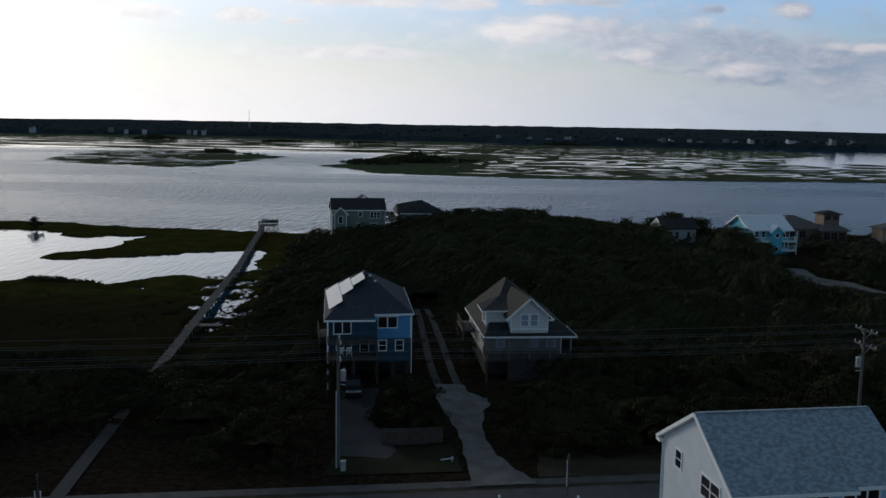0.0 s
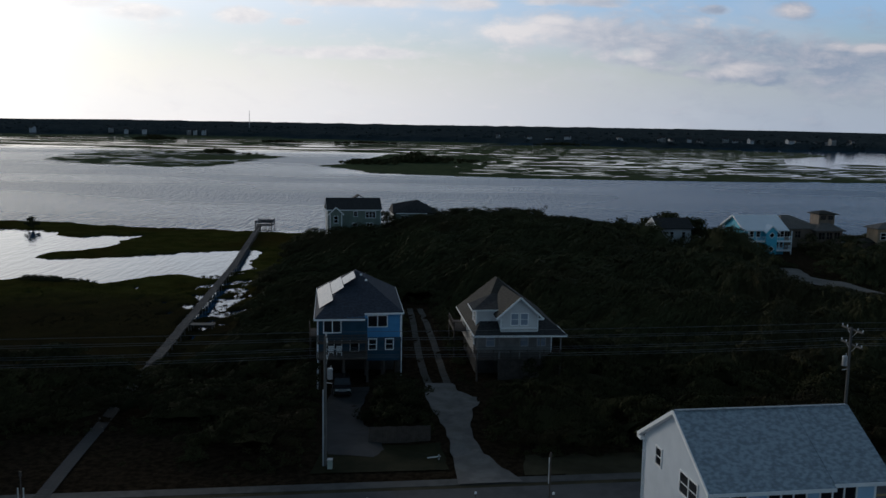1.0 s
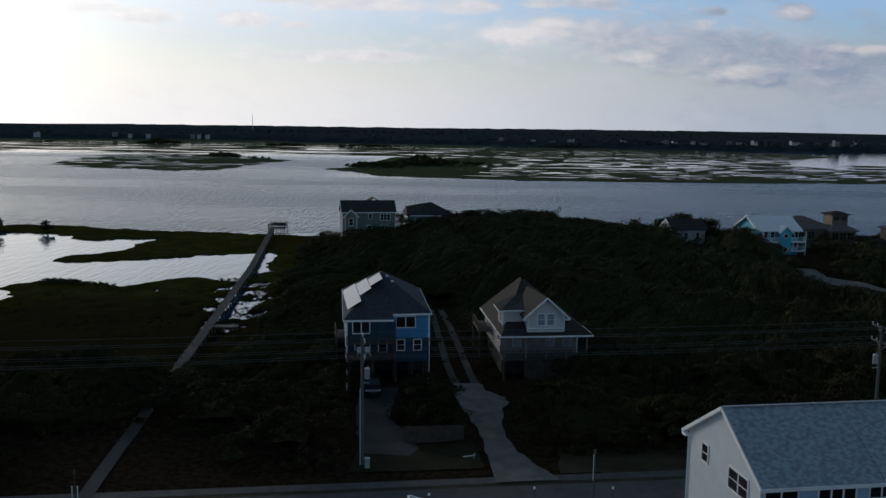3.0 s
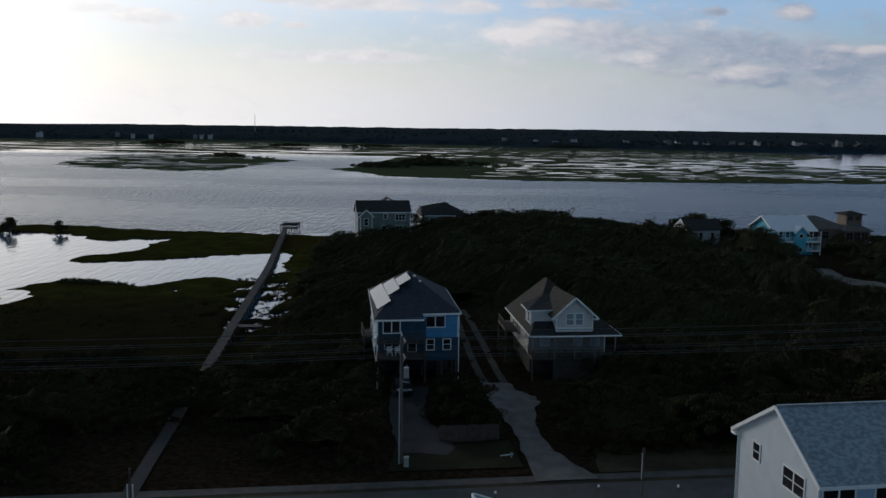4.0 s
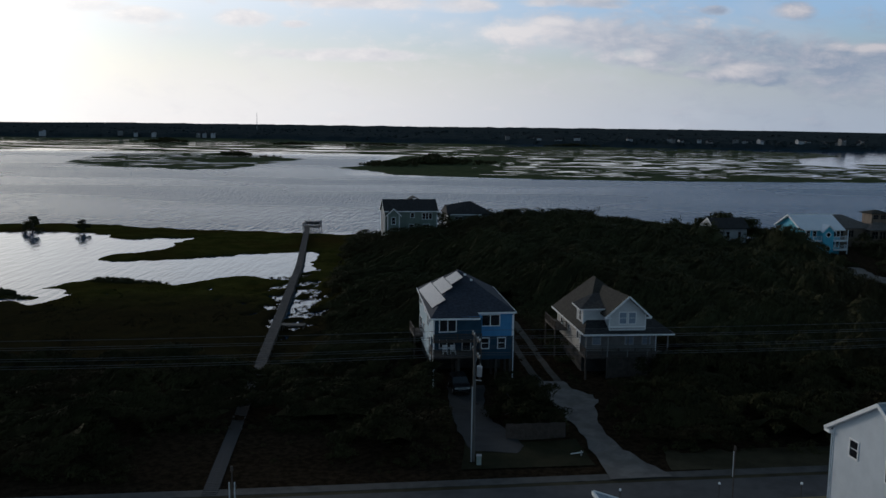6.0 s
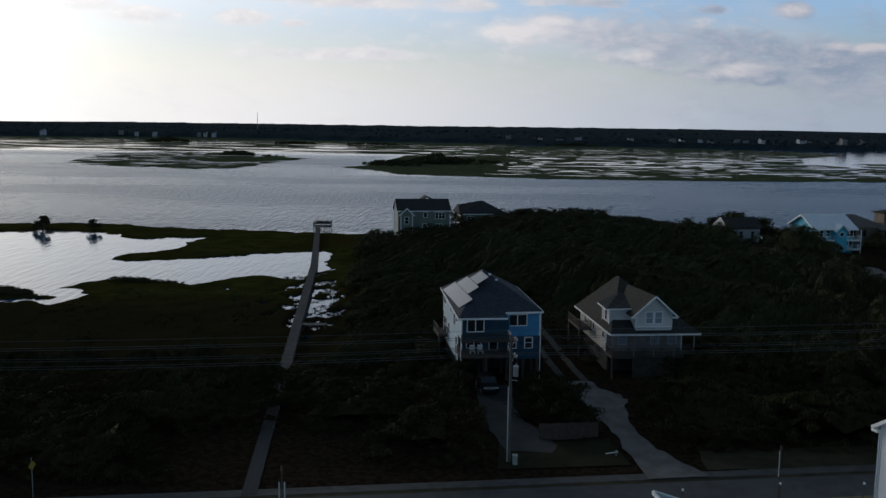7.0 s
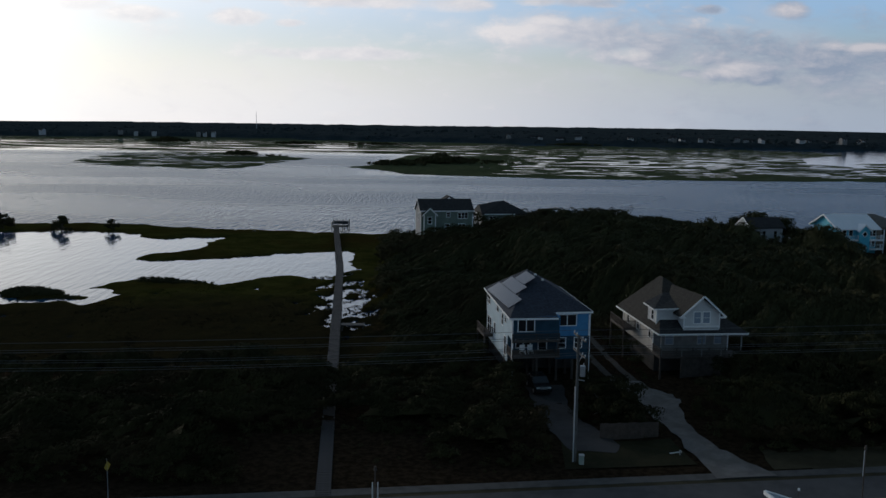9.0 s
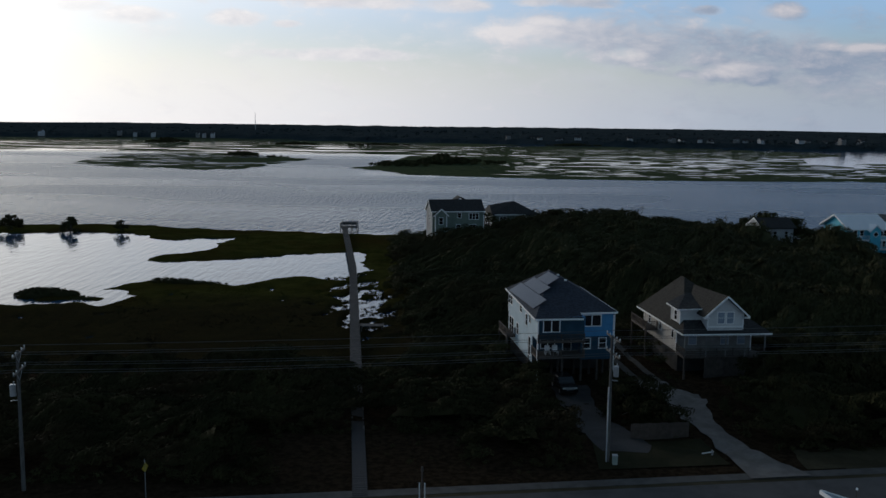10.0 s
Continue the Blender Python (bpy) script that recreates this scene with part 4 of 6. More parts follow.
def hip_house():
    h = thing("house", "low grey-green house with a broad dark hip roof behind the trees", "house", pose(-10.6, 218.0, 0, 0, 0, 9.0))
    part("wall", Shape().box(0.5, 11.2, 0.5, 9.5, 3.0, 8.6), GREEN_SIDING, h)
    part("gable_wall", prism(((0.45, 0.6), (0.49, 0.6), (0.49, 9.4), (0.45, 9.4)), 3.0, 8.6), WHITE_SIDING, h, "white end wall")
    part("roof", Shape().slab([((0.2, 0, 8.75), (12.1, 0, 8.75), (6.6, 5, 11.6), (3.4, 5, 11.1)), ((12.1, 0, 8.75), (12.1, 10, 8.75), (6.6, 5, 11.6)), ((12.1, 10, 8.75), (0.2, 10, 8.75), (3.4, 5, 11.1), (6.6, 5, 11.6)),
                               ((0.2, 10, 8.75), (0.2, 0, 8.75), (0.5, 4.2, 10.5), (0.5, 5.8, 10.5)), ((0.2, 0, 8.75), (3.4, 5, 11.1), (0.5, 4.2, 10.5)), ((0.2, 10, 8.75), (0.5, 5.8, 10.5), (3.4, 5, 11.1)), ((0.5, 4.2, 10.5), (3.4, 5, 11.1), (0.5, 5.8, 10.5))], 0.2), DARK_ROOF, h)
    part("fascia", Shape().beam((0.9, -0.03, 8.66), (8.4, -0.03, 8.66), 0.06, 0.22), WHITE_TRIM, h)
    window(h, "f", 0.5, 3.0, 7.6, 1.6, 1.0, 2)
    window(h, "f", 0.5, 8.0, 7.6, 1.6, 1.0, 2)


def small_house():
    h = thing("house", "small pale grey house with a white gable, half hidden by trees", "house", pose(48.0, 206.8, 0, 0, 0, 8.0))
    part("wall", gable_walls(Shape(), 0.3, 8.3, -3.2, 3.2, 2.0, 8.0, 9.7), GREY_SIDING, h)
    part("gable_wall", Shape().slab([((0.29, -3.2, 5.0), (0.29, -3.2, 8.0), (0.29, 0.0, 9.7), (0.29, 3.2, 8.0), (0.29, 3.2, 5.0))], 0.001), WHITE_SIDING, h, "white end gable")
    part("roof", Shape().slab([((0.3, 0, 9.9), (0.3, -3.7, 7.9), (8.8, -3.7, 7.9), (8.8, 0, 9.9)), ((0.3, 0, 9.9), (8.8, 0, 9.9), (8.8, 3.7, 7.9), (0.3, 3.7, 7.9))], 0.2), DARK_ROOF, h)
    rake(h, (0.26, 0, 9.8), (0.26, -3.7, 7.8), 0.08, 0.3)
    rake(h, (0.26, 0, 9.8), (0.26, 3.7, 7.8), 0.08, 0.3)
    window(h, "f", -3.2, 3.9, 6.4, 0.7, 1.3, mat=GREY_SIDING)
    window(h, "f", -3.2, 6.6, 6.4, 0.7, 1.3, mat=GREY_SIDING)


def turquoise_house():
    h = thing("house", "turquoise stilt house with pale metal roof and white balconies", "house", pose(66.0, 205.0, 0, 0, 0, 8.0))
    gable = Shape()
    for x in (0.7, 10.0):
        gable.face((x, -4.3, 0.5), (x, 5.5, 0.5), (x, 5.5, 8.3), (x, 0.6, 10.75), (x, -4.3, 8.3))
    for y in (-4.3, 5.5):
        gable.face((0.7, y, 0.5), (10.0, y, 0.5), (10.0, y, 8.3), (0.7, y, 8.3))
    part("wall", gable, TURQ_SIDING, h)
    part("roof", Shape().slab([((0, 0.6, 11.0), (0, -5.3, 8.2), (10.6, -5.3, 8.2), (10.6, 0.6, 11.0)), ((0, 0.6, 11.0), (10.6, 0.6, 11.0), (10.6, 6.4, 8.2), (0, 6.4, 8.2))], 0.2), METAL_ROOF, h)
    for i in range(22):
        x = 0.25 + i * 0.48
        part("roof_seam", Shape().beam((x, 0.55, 11.02), (x, -5.25, 8.27), 0.04, 0.05), METAL_ROOF, h)
    rake(h, (-0.03, 0.6, 10.9), (-0.03, -5.3, 8.1), 0.06, 0.3)
    rake(h, (-0.03, 0.6, 10.9), (-0.03, 6.4, 8.1), 0.06, 0.3)
    part("fascia", Shape().beam((0, -5.33, 8.1), (10.6, -5.33, 8.1), 0.05, 0.2), WHITE_TRIM, h)
    tower = part("tower", gable_walls(Shape(), 5.05, 7.6, -5.8, -4.25, 0.5, 7.9, 9.05, "y"), TURQ_SIDING, h)
    part("tower_roof", Shape().slab([((4.7, -6.1, 7.75), (6.32, -6.1, 9.3), (6.32, -2.8, 9.3), (4.7, -4.8, 8.3)), ((6.32, -6.1, 9.3), (7.95, -6.1, 7.75), (7.95, -4.8, 8.3), (6.32, -2.8, 9.3))], 0.15), METAL_ROOF, tower)
    rake(tower, (4.66, -6.13, 7.65), (6.32, -6.13, 9.2))
    rake(tower, (7.99, -6.13, 7.65), (6.32, -6.13, 9.2))
    for z in (7.15, 4.15):
        d = Shape()
        d.slab([((6.32, -5.81, z - 0.6), (6.92, -5.81, z), (6.32, -5.81, z + 0.6), (5.72, -5.81, z))], 0.001)
        f = Shape()
        for a, b in (((6.32, z - 0.65), (6.97, z)), ((6.97, z), (6.32, z + 0.65)), ((6.32, z + 0.65), (5.67, z)), ((5.67, z), (6.32, z - 0.65))):
            f.beam((a[0], -5.85, a[1]), (b[0], -5.85, b[1]), 0.12, 0.12)
        frame_ob = part("window", f, WHITE_TRIM, h, "white diamond window")
        part("pane", d, GLASS, frame_ob)
    # balconies on both sides of the stair tower
    for z in (5.85, 3.85, 1.6):
        part("balcony", Shape().box(7.62, 11.2, -5.6, -4.32, z - 0.25, z), WHITE_TRIM, h)
        railing(h, [(7.75, -5.55), (11.15, -5.55), (11.15, -4.4)], z, 0.95, 0.22)
    part("balcony", Shape().box(1.0, 5.03, -5.6, -4.32, 5.6, 5.85), WHITE_TRIM, h)
    railing(h, [(1.05, -4.4), (1.05, -5.55), (4.95, -5.55)], 5.85, 0.95, 0.22)
    for x in (1.1, 11.1):
        part("post", Shape().beam((x, -5.5, 0.4), (x, -5.5, 8.1), 0.16), WHITE_TRIM, h)
    for x in (2.4, 3.9, 8.6, 9.5):
        window(h, "f", -4.3, x, 7.2, 0.8, 1.3)
    for x in (8.4, 9.4):
        window(h, "f", -4.3, x, 4.9, 0.7, 1.3)
    window(h, "l", 0.7, 2.2, 7.2, 1.0, 1.3)


def tower_house():
    h = thing("house", "brown house with low tan roofs and a square lookout tower", "house", pose(79.0, 212.0, 0, 0, 0, 8.0))
    part("wall", Shape().box(0.5, 14.6, 0.5, 9.0, 1.0, 7.4), BROWN_SIDING, h)
    part("roof", Shape().slab(hip(0.3, 11.0, 0, 9.5, 7.4, 2.6, 4.6, 4.7, 4.7, 10.1), 0.2), TAN_ROOF, h)
    wing = part("wing", Shape().box(8.6, 14.9, -1.2, 0.48, 1.0, 7.1), BROWN_SIDING, h)
    part("wing_roof", Shape().slab(hip(8.0, 15.5, -1.8, 5.0, 7.1, 11.2, 12.2, 1.6, 1.6, 8.9), 0.18), TAN_ROOF, wing)
    t = part("tower", Shape().box(10.1, 14.0, 1.0, 4.9, 6.5, 10.75), BROWN_SIDING, h)
    part("tower_roof", Shape().slab(hip(9.5, 14.7, 0.4, 5.5, 10.7, 11.8, 12.4, 2.95, 2.95, 11.4), 0.15), BROWN_ROOF, t)
    for x in (11.1, 13.0):
        window(h, "f", 1.0, x, 9.8, 1.3, 0.9, mat=BROWN_SIDING)
    for x in (9.8, 11.7, 13.6):
        window(h, "f", -1.2, x, 5.8, 1.4, 1.6, 2, mat=BROWN_SIDING)
    for x in (2.2, 4.8):
        window(h, "f", 0.5, x, 6.0, 1.3, 1.5, 2, mat=BROWN_SIDING)


def tan_house():
    h = thing("house", "tan wooden house with stepped roofs at the edge of the wood", "house", pose(96.5, 203.0, 0, 0, 0, 8.0))
    part("wall", Shape().box(1.3, 11.5, 0.5, 4.6, 1.0, 8.7), surface("tan_boards", (0.26, 0.18, 0.11), (0.36, 0.26, 0.17), 1.0, 0.8, 0.2), h)
    part("roof", Shape().slab(hip(0.7, 12, 0, 5.2, 8.7, 4.0, 9.0, 2.6, 2.6, 9.8), 0.2), TAN_ROOF, h)
    low = part("wing", Shape().box(-1.4, 1.28, 1.5, 4.4, 1.0, 5.5), BROWN_SIDING, h)
    part("wing_roof", Shape().slab(hip(-1.9, 1.26, 1.0, 4.9, 5.5, 0.0, 0.8, 2.95, 2.95, 6.3), 0.15), BROWN_ROOF, low)
    for x in (2.7, 5.2):
        window(h, "f", 0.5, x, 6.9, 1.2, 1.4)
        window(h, "f", 0.5, x, 3.8, 1.2, 1.4)


for build in (blue_house, cream_house, near_house, grey_house, hip_house, small_house, turquoise_house, tower_house, tan_house):
    build()


# ---- the thicket and the woods ----
def leaf_ball(rng, leaves, size, squash=0.75, lumps=5, wind=None):
    """Small leaf sprays scattered over a lumpy crown of radius 1, and a rough core: corners and four-cornered faces."""
    centres = rng.normal(size=(lumps, 3))
    centres /= np.linalg.norm(centres, axis=1)[:, None]
    centres[:, 2] = np.abs(centres[:, 2]) * 0.7
    centres *= 0.48
    pick = rng.integers(0, lumps, leaves)
    d = rng.normal(size=(leaves, 3))
    d /= np.linalg.norm(d, axis=1)[:, None]
    if wind:            # a closed canopy shows no undersides
        d[:, 2] = np.where(d[:, 2] < -0.3, -d[:, 2], d[:, 2])
    p = centres[pick] + d * rng.uniform(0.42, 0.62, (leaves, 1))
    p[:, 2] *= squash
    a = np.cross(d, rng.normal(size=(leaves, 3)))
    if wind:            # sprays laid along the wind
        lay = np.array((math.cos(wind), math.sin(wind), 0.25)) + 0.3 * rng.normal(size=(leaves, 3))
        a = lay - (lay * d).sum(1)[:, None] * d
    a /= np.linalg.norm(a, axis=1)[:, None] + 1e-9
    b = np.cross(d + (0.16 if wind else 0.4) * rng.normal(size=(leaves, 3)), a)
    b /= np.linalg.norm(b, axis=1)[:, None] + 1e-9
    s = size * rng.uniform(0.6, 1.3, (leaves, 1))
    if wind:
        a, b = a * 1.5, b * 0.75
    quads = np.stack([p - a * s, p + b * s * 0.55, p + a * s, p - b * s * 0.55], 1)
    return quads.reshape(-1, 3)


def scatter(name, spots, radii, leaves, size, mat, seed, squash=0.75, kinds=7, comb=None, long=None, lean=None):
    """One mesh of many leafy crowns at the given centres."""
    rng = np.random.default_rng(seed)
    balls = [leaf_ball(rng, leaves, size, squash, wind=comb) for _ in range(kinds)]
    spots, radii = np.asarray(spots, float), np.asarray(radii, float)
    out = []
    # with a comb (an angle) every crown is drawn out along the wind by its own stretch and lies along the slope
    turn, kind = rng.uniform(-0.3, 0.3, len(spots)) if comb else rng.uniform(0, math.tau, len(spots)), rng.integers(0, kinds, len(spots))
    for k in range(kinds):
        use = kind == k
        if not use.any():
            continue
        c, s = np.cos(turn[use])[:, None], np.sin(turn[use])[:, None]
        q = balls[k][None]
        x, y, z = q[..., 0] * c - q[..., 1] * s, q[..., 0] * s + q[..., 1] * c, np.broadcast_to(q[..., 2], (use.sum(), len(balls[k])))
        if comb:
            a, pull = comb + rng.uniform(-0.22, 0.22, (use.sum(), 1)), long[use][:, None]
            along, across = (x * np.cos(a) + y * np.sin(a)) * pull, (y * np.cos(a) - x * np.sin(a)) / pull ** 0.5
            x, y = along * np.cos(a) - across * np.sin(a), along * np.sin(a) + across * np.cos(a)
            z = z + x * lean[0][use][:, None] + y * lean[1][use][:, None]
        r = radii[use][:, None, None]
        out.append((np.stack([x, y, z], -1) * r + spots[use][:, None, :]).reshape(-1, 3))
    verts = np.concatenate(out)
    return mesh_of(name, verts, np.arange(len(verts)).reshape(-1, 4), mat)


DRIVE = [(2.9, 72.2), (8.4, 73.0), (6.8, 76), (5.3, 79.5), (4.6, 83.5), (4.3, 87), (4.7, 91.5), (5.6, 94.5), (5.2, 96.5), (3.4, 98.5), (2.7, 101.5), (-0.4, 101.5), (-0.5, 97.5), (0.3, 92.5), (1.4, 88.5), (2.1, 84), (2.5, 79)]
RUTS = (((2.2, 101), (1.6, 107), (0.9, 115), (-0.7, 130), (-2.1, 140)), ((0.1, 101), (-0.6, 106), (-1.3, 113), (-2.6, 130), (-3.6, 140)))
TRACK = [(3.0, 100), (1.6, 115), (-0.2, 130), (-1.4, 141), (-4.4, 141), (-3.3, 130), (-2.0, 113), (-0.9, 100)]
BLUE_DRIVE = [(-10.6, 99), (-6.4, 99.5), (-6.8, 92), (-6.0, 87), (-4.4, 83.5), (-3.6, 80), (-4.5, 78), (-8.6, 78.4), (-9.6, 84), (-10.4, 91)]
SAND_LANE = [(67, 181), (71.5, 180.5), (71, 172.5), (74.2, 166.6), (77.5, 158), (78.5, 151), (75, 148.7), (73, 153), (72.5, 158.5), (68.8, 162.8), (64.4, 166), (66.4, 172.5)]
COTTAGE_YARD = [(5.0, 95), (9.6, 96.5), (10.4, 104), (4.5, 104)]
LAWN = [(-9.5, 74), (2.2, 75.5), (1.4, 82), (-9.0, 81)]
# house outlines; the (76, 190) gap opens the camera's view of the turquoise tower
CLEARED_AREAS = ((-8.4, 109, 6.6, 9.0), (10.4, 112, 6.3, 9.2), (-19.5, 213, 8.0, 6.0), (-5, 223, 7.0, 6.0), (54, 206.5, 6.6, 4.0), (73, 205, 9.0, 6.6), (76.0, 190, 4.2, 13), (86, 217, 9.0, 6.0), (102, 208, 8.0, 6.0))


def boardwalk_x(y):
    return -29.45 - 0.0948 * (y - 68) - 0.028 * np.maximum(y - 185, 0)


def thicket_mask(x, y):
    """1 where the thicket stands, 0 on open ground."""
    west = np.interp(y, [70, 82, 90, 97, 108, 140, 165, 200, 235], [-38, -38, -90, -90, -27.5, -29, -32.5, -33.5, -36])
    west = np.where((y > 81) & (y < 97), -120, west) + 1.6 * wave(x, y, 11, 41, 3)
    m = smooth(x - west, 0, 2.5) * smooth(240 - y, 0, 6) * smooth(y, 78.5, 80.5)
    left = smooth(-37.5 - x + 1.5 * wave(x, y, 8, 43, 3), 0, 2) * smooth(y, 69.5, 71.5) * smooth(100 - y, 0, 5)
    gap = smooth(-17.5 - x, 0, 3) * smooth(84 - y, -1, 2) * smooth(x, -39, -37)
    clump = smooth(y, 74.5, 76) * smooth(x, -22, -19) * smooth(-10.2 - x, 0, 1.0) * smooth(110 - y, 0, 5)
    m = np.maximum(np.maximum(m * (1 - gap), left), clump)
    for outline, pad in ((DRIVE, 1.3), (BLUE_DRIVE, 1.0), (TRACK, 0.9), (SAND_LANE, 0.8), (LAWN, 0.8), (COTTAGE_YARD, 0.2)):
        m = m * (1 - smooth(inside(x, y, outline), -pad - 0.8, -pad + 0.2))
    for cx, cy, rx, ry in CLEARED_AREAS:
        m = m * smooth(np.maximum(np.abs(x - cx) / rx, np.abs(y - cy) / ry), 0.95, 1.15)
    walkway = np.abs(x - boardwalk_x(y))
    m = m * np.maximum(smooth(walkway, 1.0, 2.0), smooth(y, 83, 85) * smooth(101 - y, 0, 2))
    return m


def canopy(x, y):
    """Height of the thicket's top: wind-combed ridges on the dune."""
    thick = 2.3 + 2.8 * smooth(y, 118, 200) * smooth(x, -30, 5) * (1 - 0.85 * smooth(x, 12, 46)) + 0.5 * smooth(y, 110, 90)
    thick = thick + 2.6 * np.exp(-((x + 21) / 9) ** 2 - ((y - 203) / 9) ** 2)
    thick = thick + 3.9 * np.exp(-((x - 62.0) / 4.8) ** 2 - ((y - 194) / 6) ** 2) + 3.0 * np.exp(-((x - 46.3) / 3.4) ** 2 - ((y - 199.5) / 4) ** 2) - 2.2 * np.exp(-((x - 69.5) / 5) ** 2 - ((y - 184) / 9) ** 2) - 1.8 * np.exp(-((x - 54) / 7) ** 2 - ((y - 198) / 9) ** 2)
    # taller bushes close beside the cottage and beneath the blue house
    thick = thick + 1.4 * np.exp(-((x - 16) / 5) ** 2 - ((y - 98) / 5) ** 2) + 1.0 * np.exp(-((x + 13) / 4) ** 2 - ((y - 98) / 5) ** 2)
    # a hollow behind the two houses with a rounded crest beyond it, and low growth before the sand lane
    thick = thick - 2.4 * np.exp(-((x - 2.5) / 7) ** 2 - ((y - 134) / 9) ** 2) + 2.2 * np.exp(-((x - 20) / 13) ** 2 - ((y - 141) / 11) ** 2)
    thick = thick - 1.9 * np.exp(-((x - 72) / 8) ** 2 - ((y - 156) / 11) ** 2)
    thick = thick - 1.3 * np.exp(-((x + 32.5) / 5) ** 2 - ((y - 104) / 7) ** 2)
    thick = thick + 1.1 * wave(x, y, 13, 55, 2) * smooth(y, 122, 104)
    # long crests combed by the sea wind, and the broader swells that they ride on
    across = 0.90 * x - 0.43 * y + 4 * wave(x, y, 55, 50, 2)
    ridge = 1 - np.abs(np.sin(across / 1.7 + 1.1 * wave(x, y, 30, 51, 2)))
    folds = 1.3 * (ridge - 0.4) * (0.75 + 0.6 * wave(x, y, 38, 52, 2)) * smooth(y, 100, 120)
    swells = 1.3 * wave(x, y, 34, 56, 2) * smooth(y, 108, 128) * smooth(205 - y, 0, 20)
    return land(x, y) + thick * (0.45 + 0.55 * thicket_mask(x, y)) + folds + swells + 0.35 * wave(x, y, 15, 53, 3)


COMB = 1.10     # the way the sea wind lays the crowns, from +x towards +y


def make_thicket():
    rng = np.random.default_rng(3)
    bands = ((70, 104, 1.4, 1.3, 190, 0.10, 1.25), (104, 150, 1.45, 1.5, 150, 0.085, 3.0), (150, 242, 1.75, 1.8, 100, 0.10, 3.0))
    for k, (y0, y1, gap, r, leaves, size, stretch) in enumerate(bands):
        x, y = np.meshgrid(np.arange(-75, 128, gap), np.arange(y0, y1, gap))
        x, y = x.ravel() + rng.uniform(-0.5, 0.5, x.size) * gap, y.ravel() + rng.uniform(-0.5, 0.5, y.size) * gap
        keep = (x < 0.52 * y + 8) & (x > -0.52 * y - 30)
        x, y = x[keep], y[keep]
        m = thicket_mask(x, y)
        keep = m > 0.5
        x, y = x[keep], y[keep]
        rad = r * rng.uniform(0.85, 1.15, len(x))
        top = canopy(x, y)
        z = top - rad * 0.42 + rng.uniform(-0.12, 0.12, len(x))
        ahead, behind = [(x + q * math.cos(COMB), y + q * math.sin(COMB)) for q in (4.0, -4.0)]
        clear = np.minimum(thicket_mask(*ahead), thicket_mask(*behind)) > 0.6
        long = np.where(clear, stretch * rng.uniform(0.8, 1.2, len(x)), 1.2)
        lean = [np.clip((canopy(x + a, y + b) - canopy(x - a, y - b)) / 3.0, -0.5, 0.5) * clear for a, b in ((1.5, 0), (0, 1.5))]
        z = np.maximum(z, land(x, y) + 0.3)
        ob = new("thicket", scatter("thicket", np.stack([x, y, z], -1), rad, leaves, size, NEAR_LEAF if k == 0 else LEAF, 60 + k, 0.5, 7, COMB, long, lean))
        tagged(ob, "dense dark green wind-combed maritime shrub thicket", "shrubs", kind="stuff")
    # a skirt of low bushes and weeds that frays the thicket's edges
    x, y = rng.uniform(-75, 100, 60000), rng.uniform(70, 240, 60000)
    m = thicket_mask(x, y)
    weeds = (m <= 0.05) & (rng.uniform(0, 1, len(x)) < 0.05) & (x > -55) & (x < -11) & (y > 73) & (y < 86) & (np.abs(x - boardwalk_x(y)) > 1.6)
    keep = (((m > 0.05) & (m < 0.97)) | weeds) & (x < 0.52 * y + 8) & (x > -0.52 * y - 30)
    x, y, m = x[keep], y[keep], m[keep]
    rad = rng.uniform(0.35, 0.8, len(x)) * (0.6 + 0.6 * m)
    z = land(x, y) + rad * 0.1 + m * rng.uniform(0.0, 0.75, len(x)) * (canopy(x, y) - land(x, y) - 0.6)
    ob = new("low_bushes", scatter("low_bushes", np.stack([x, y, z], -1), rad, 70, 0.15, LEAF, 66, 0.8))
    tagged(ob, "low dark bushes fraying the edge of the thicket", "shrubs", kind="stuff")
    # low, shaded understorey that closes the gaps between the crowns
    step = 1.0
    x, y = np.meshgrid(np.arange(-75, 128, step), np.arange(69, 243, step))
    z = canopy(x, y) - np.where(y < 106, 2.6, 1.0) + 0.25 * wave(x, y, 3.1, 71, 2)
    open_ = thicket_mask(x, y)
    z = np.where(open_ > 0.55, z, land(x, y) - 0.4)
    z = np.maximum(z, land(x, y) - 0.4)
    r, c = x.shape
    idx = np.arange(r * c).reshape(r, c)
    faces = np.stack([idx[:-1, :-1], idx[:-1, 1:], idx[1:, 1:], idx[1:, :-1]], -1)
    # kept a good step inside the thicket's edges
    inner = np.minimum.reduce([np.roll(open_, (i, j), (0, 1)) for i in (-2, 0, 2) for j in (-2, 0, 2)])
    on = np.minimum.reduce([inner[:-1, :-1], inner[:-1, 1:], inner[1:, 1:], inner[1:, :-1]]) > 0.9
    ob = new("undergrowth", mesh_of("undergrowth", np.stack([x, y, z], -1).reshape(-1, 3), faces[on], LEAF, True))
    tagged(ob, "dark tangled undergrowth beneath the shrub canopy", "shrubs", kind="stuff")


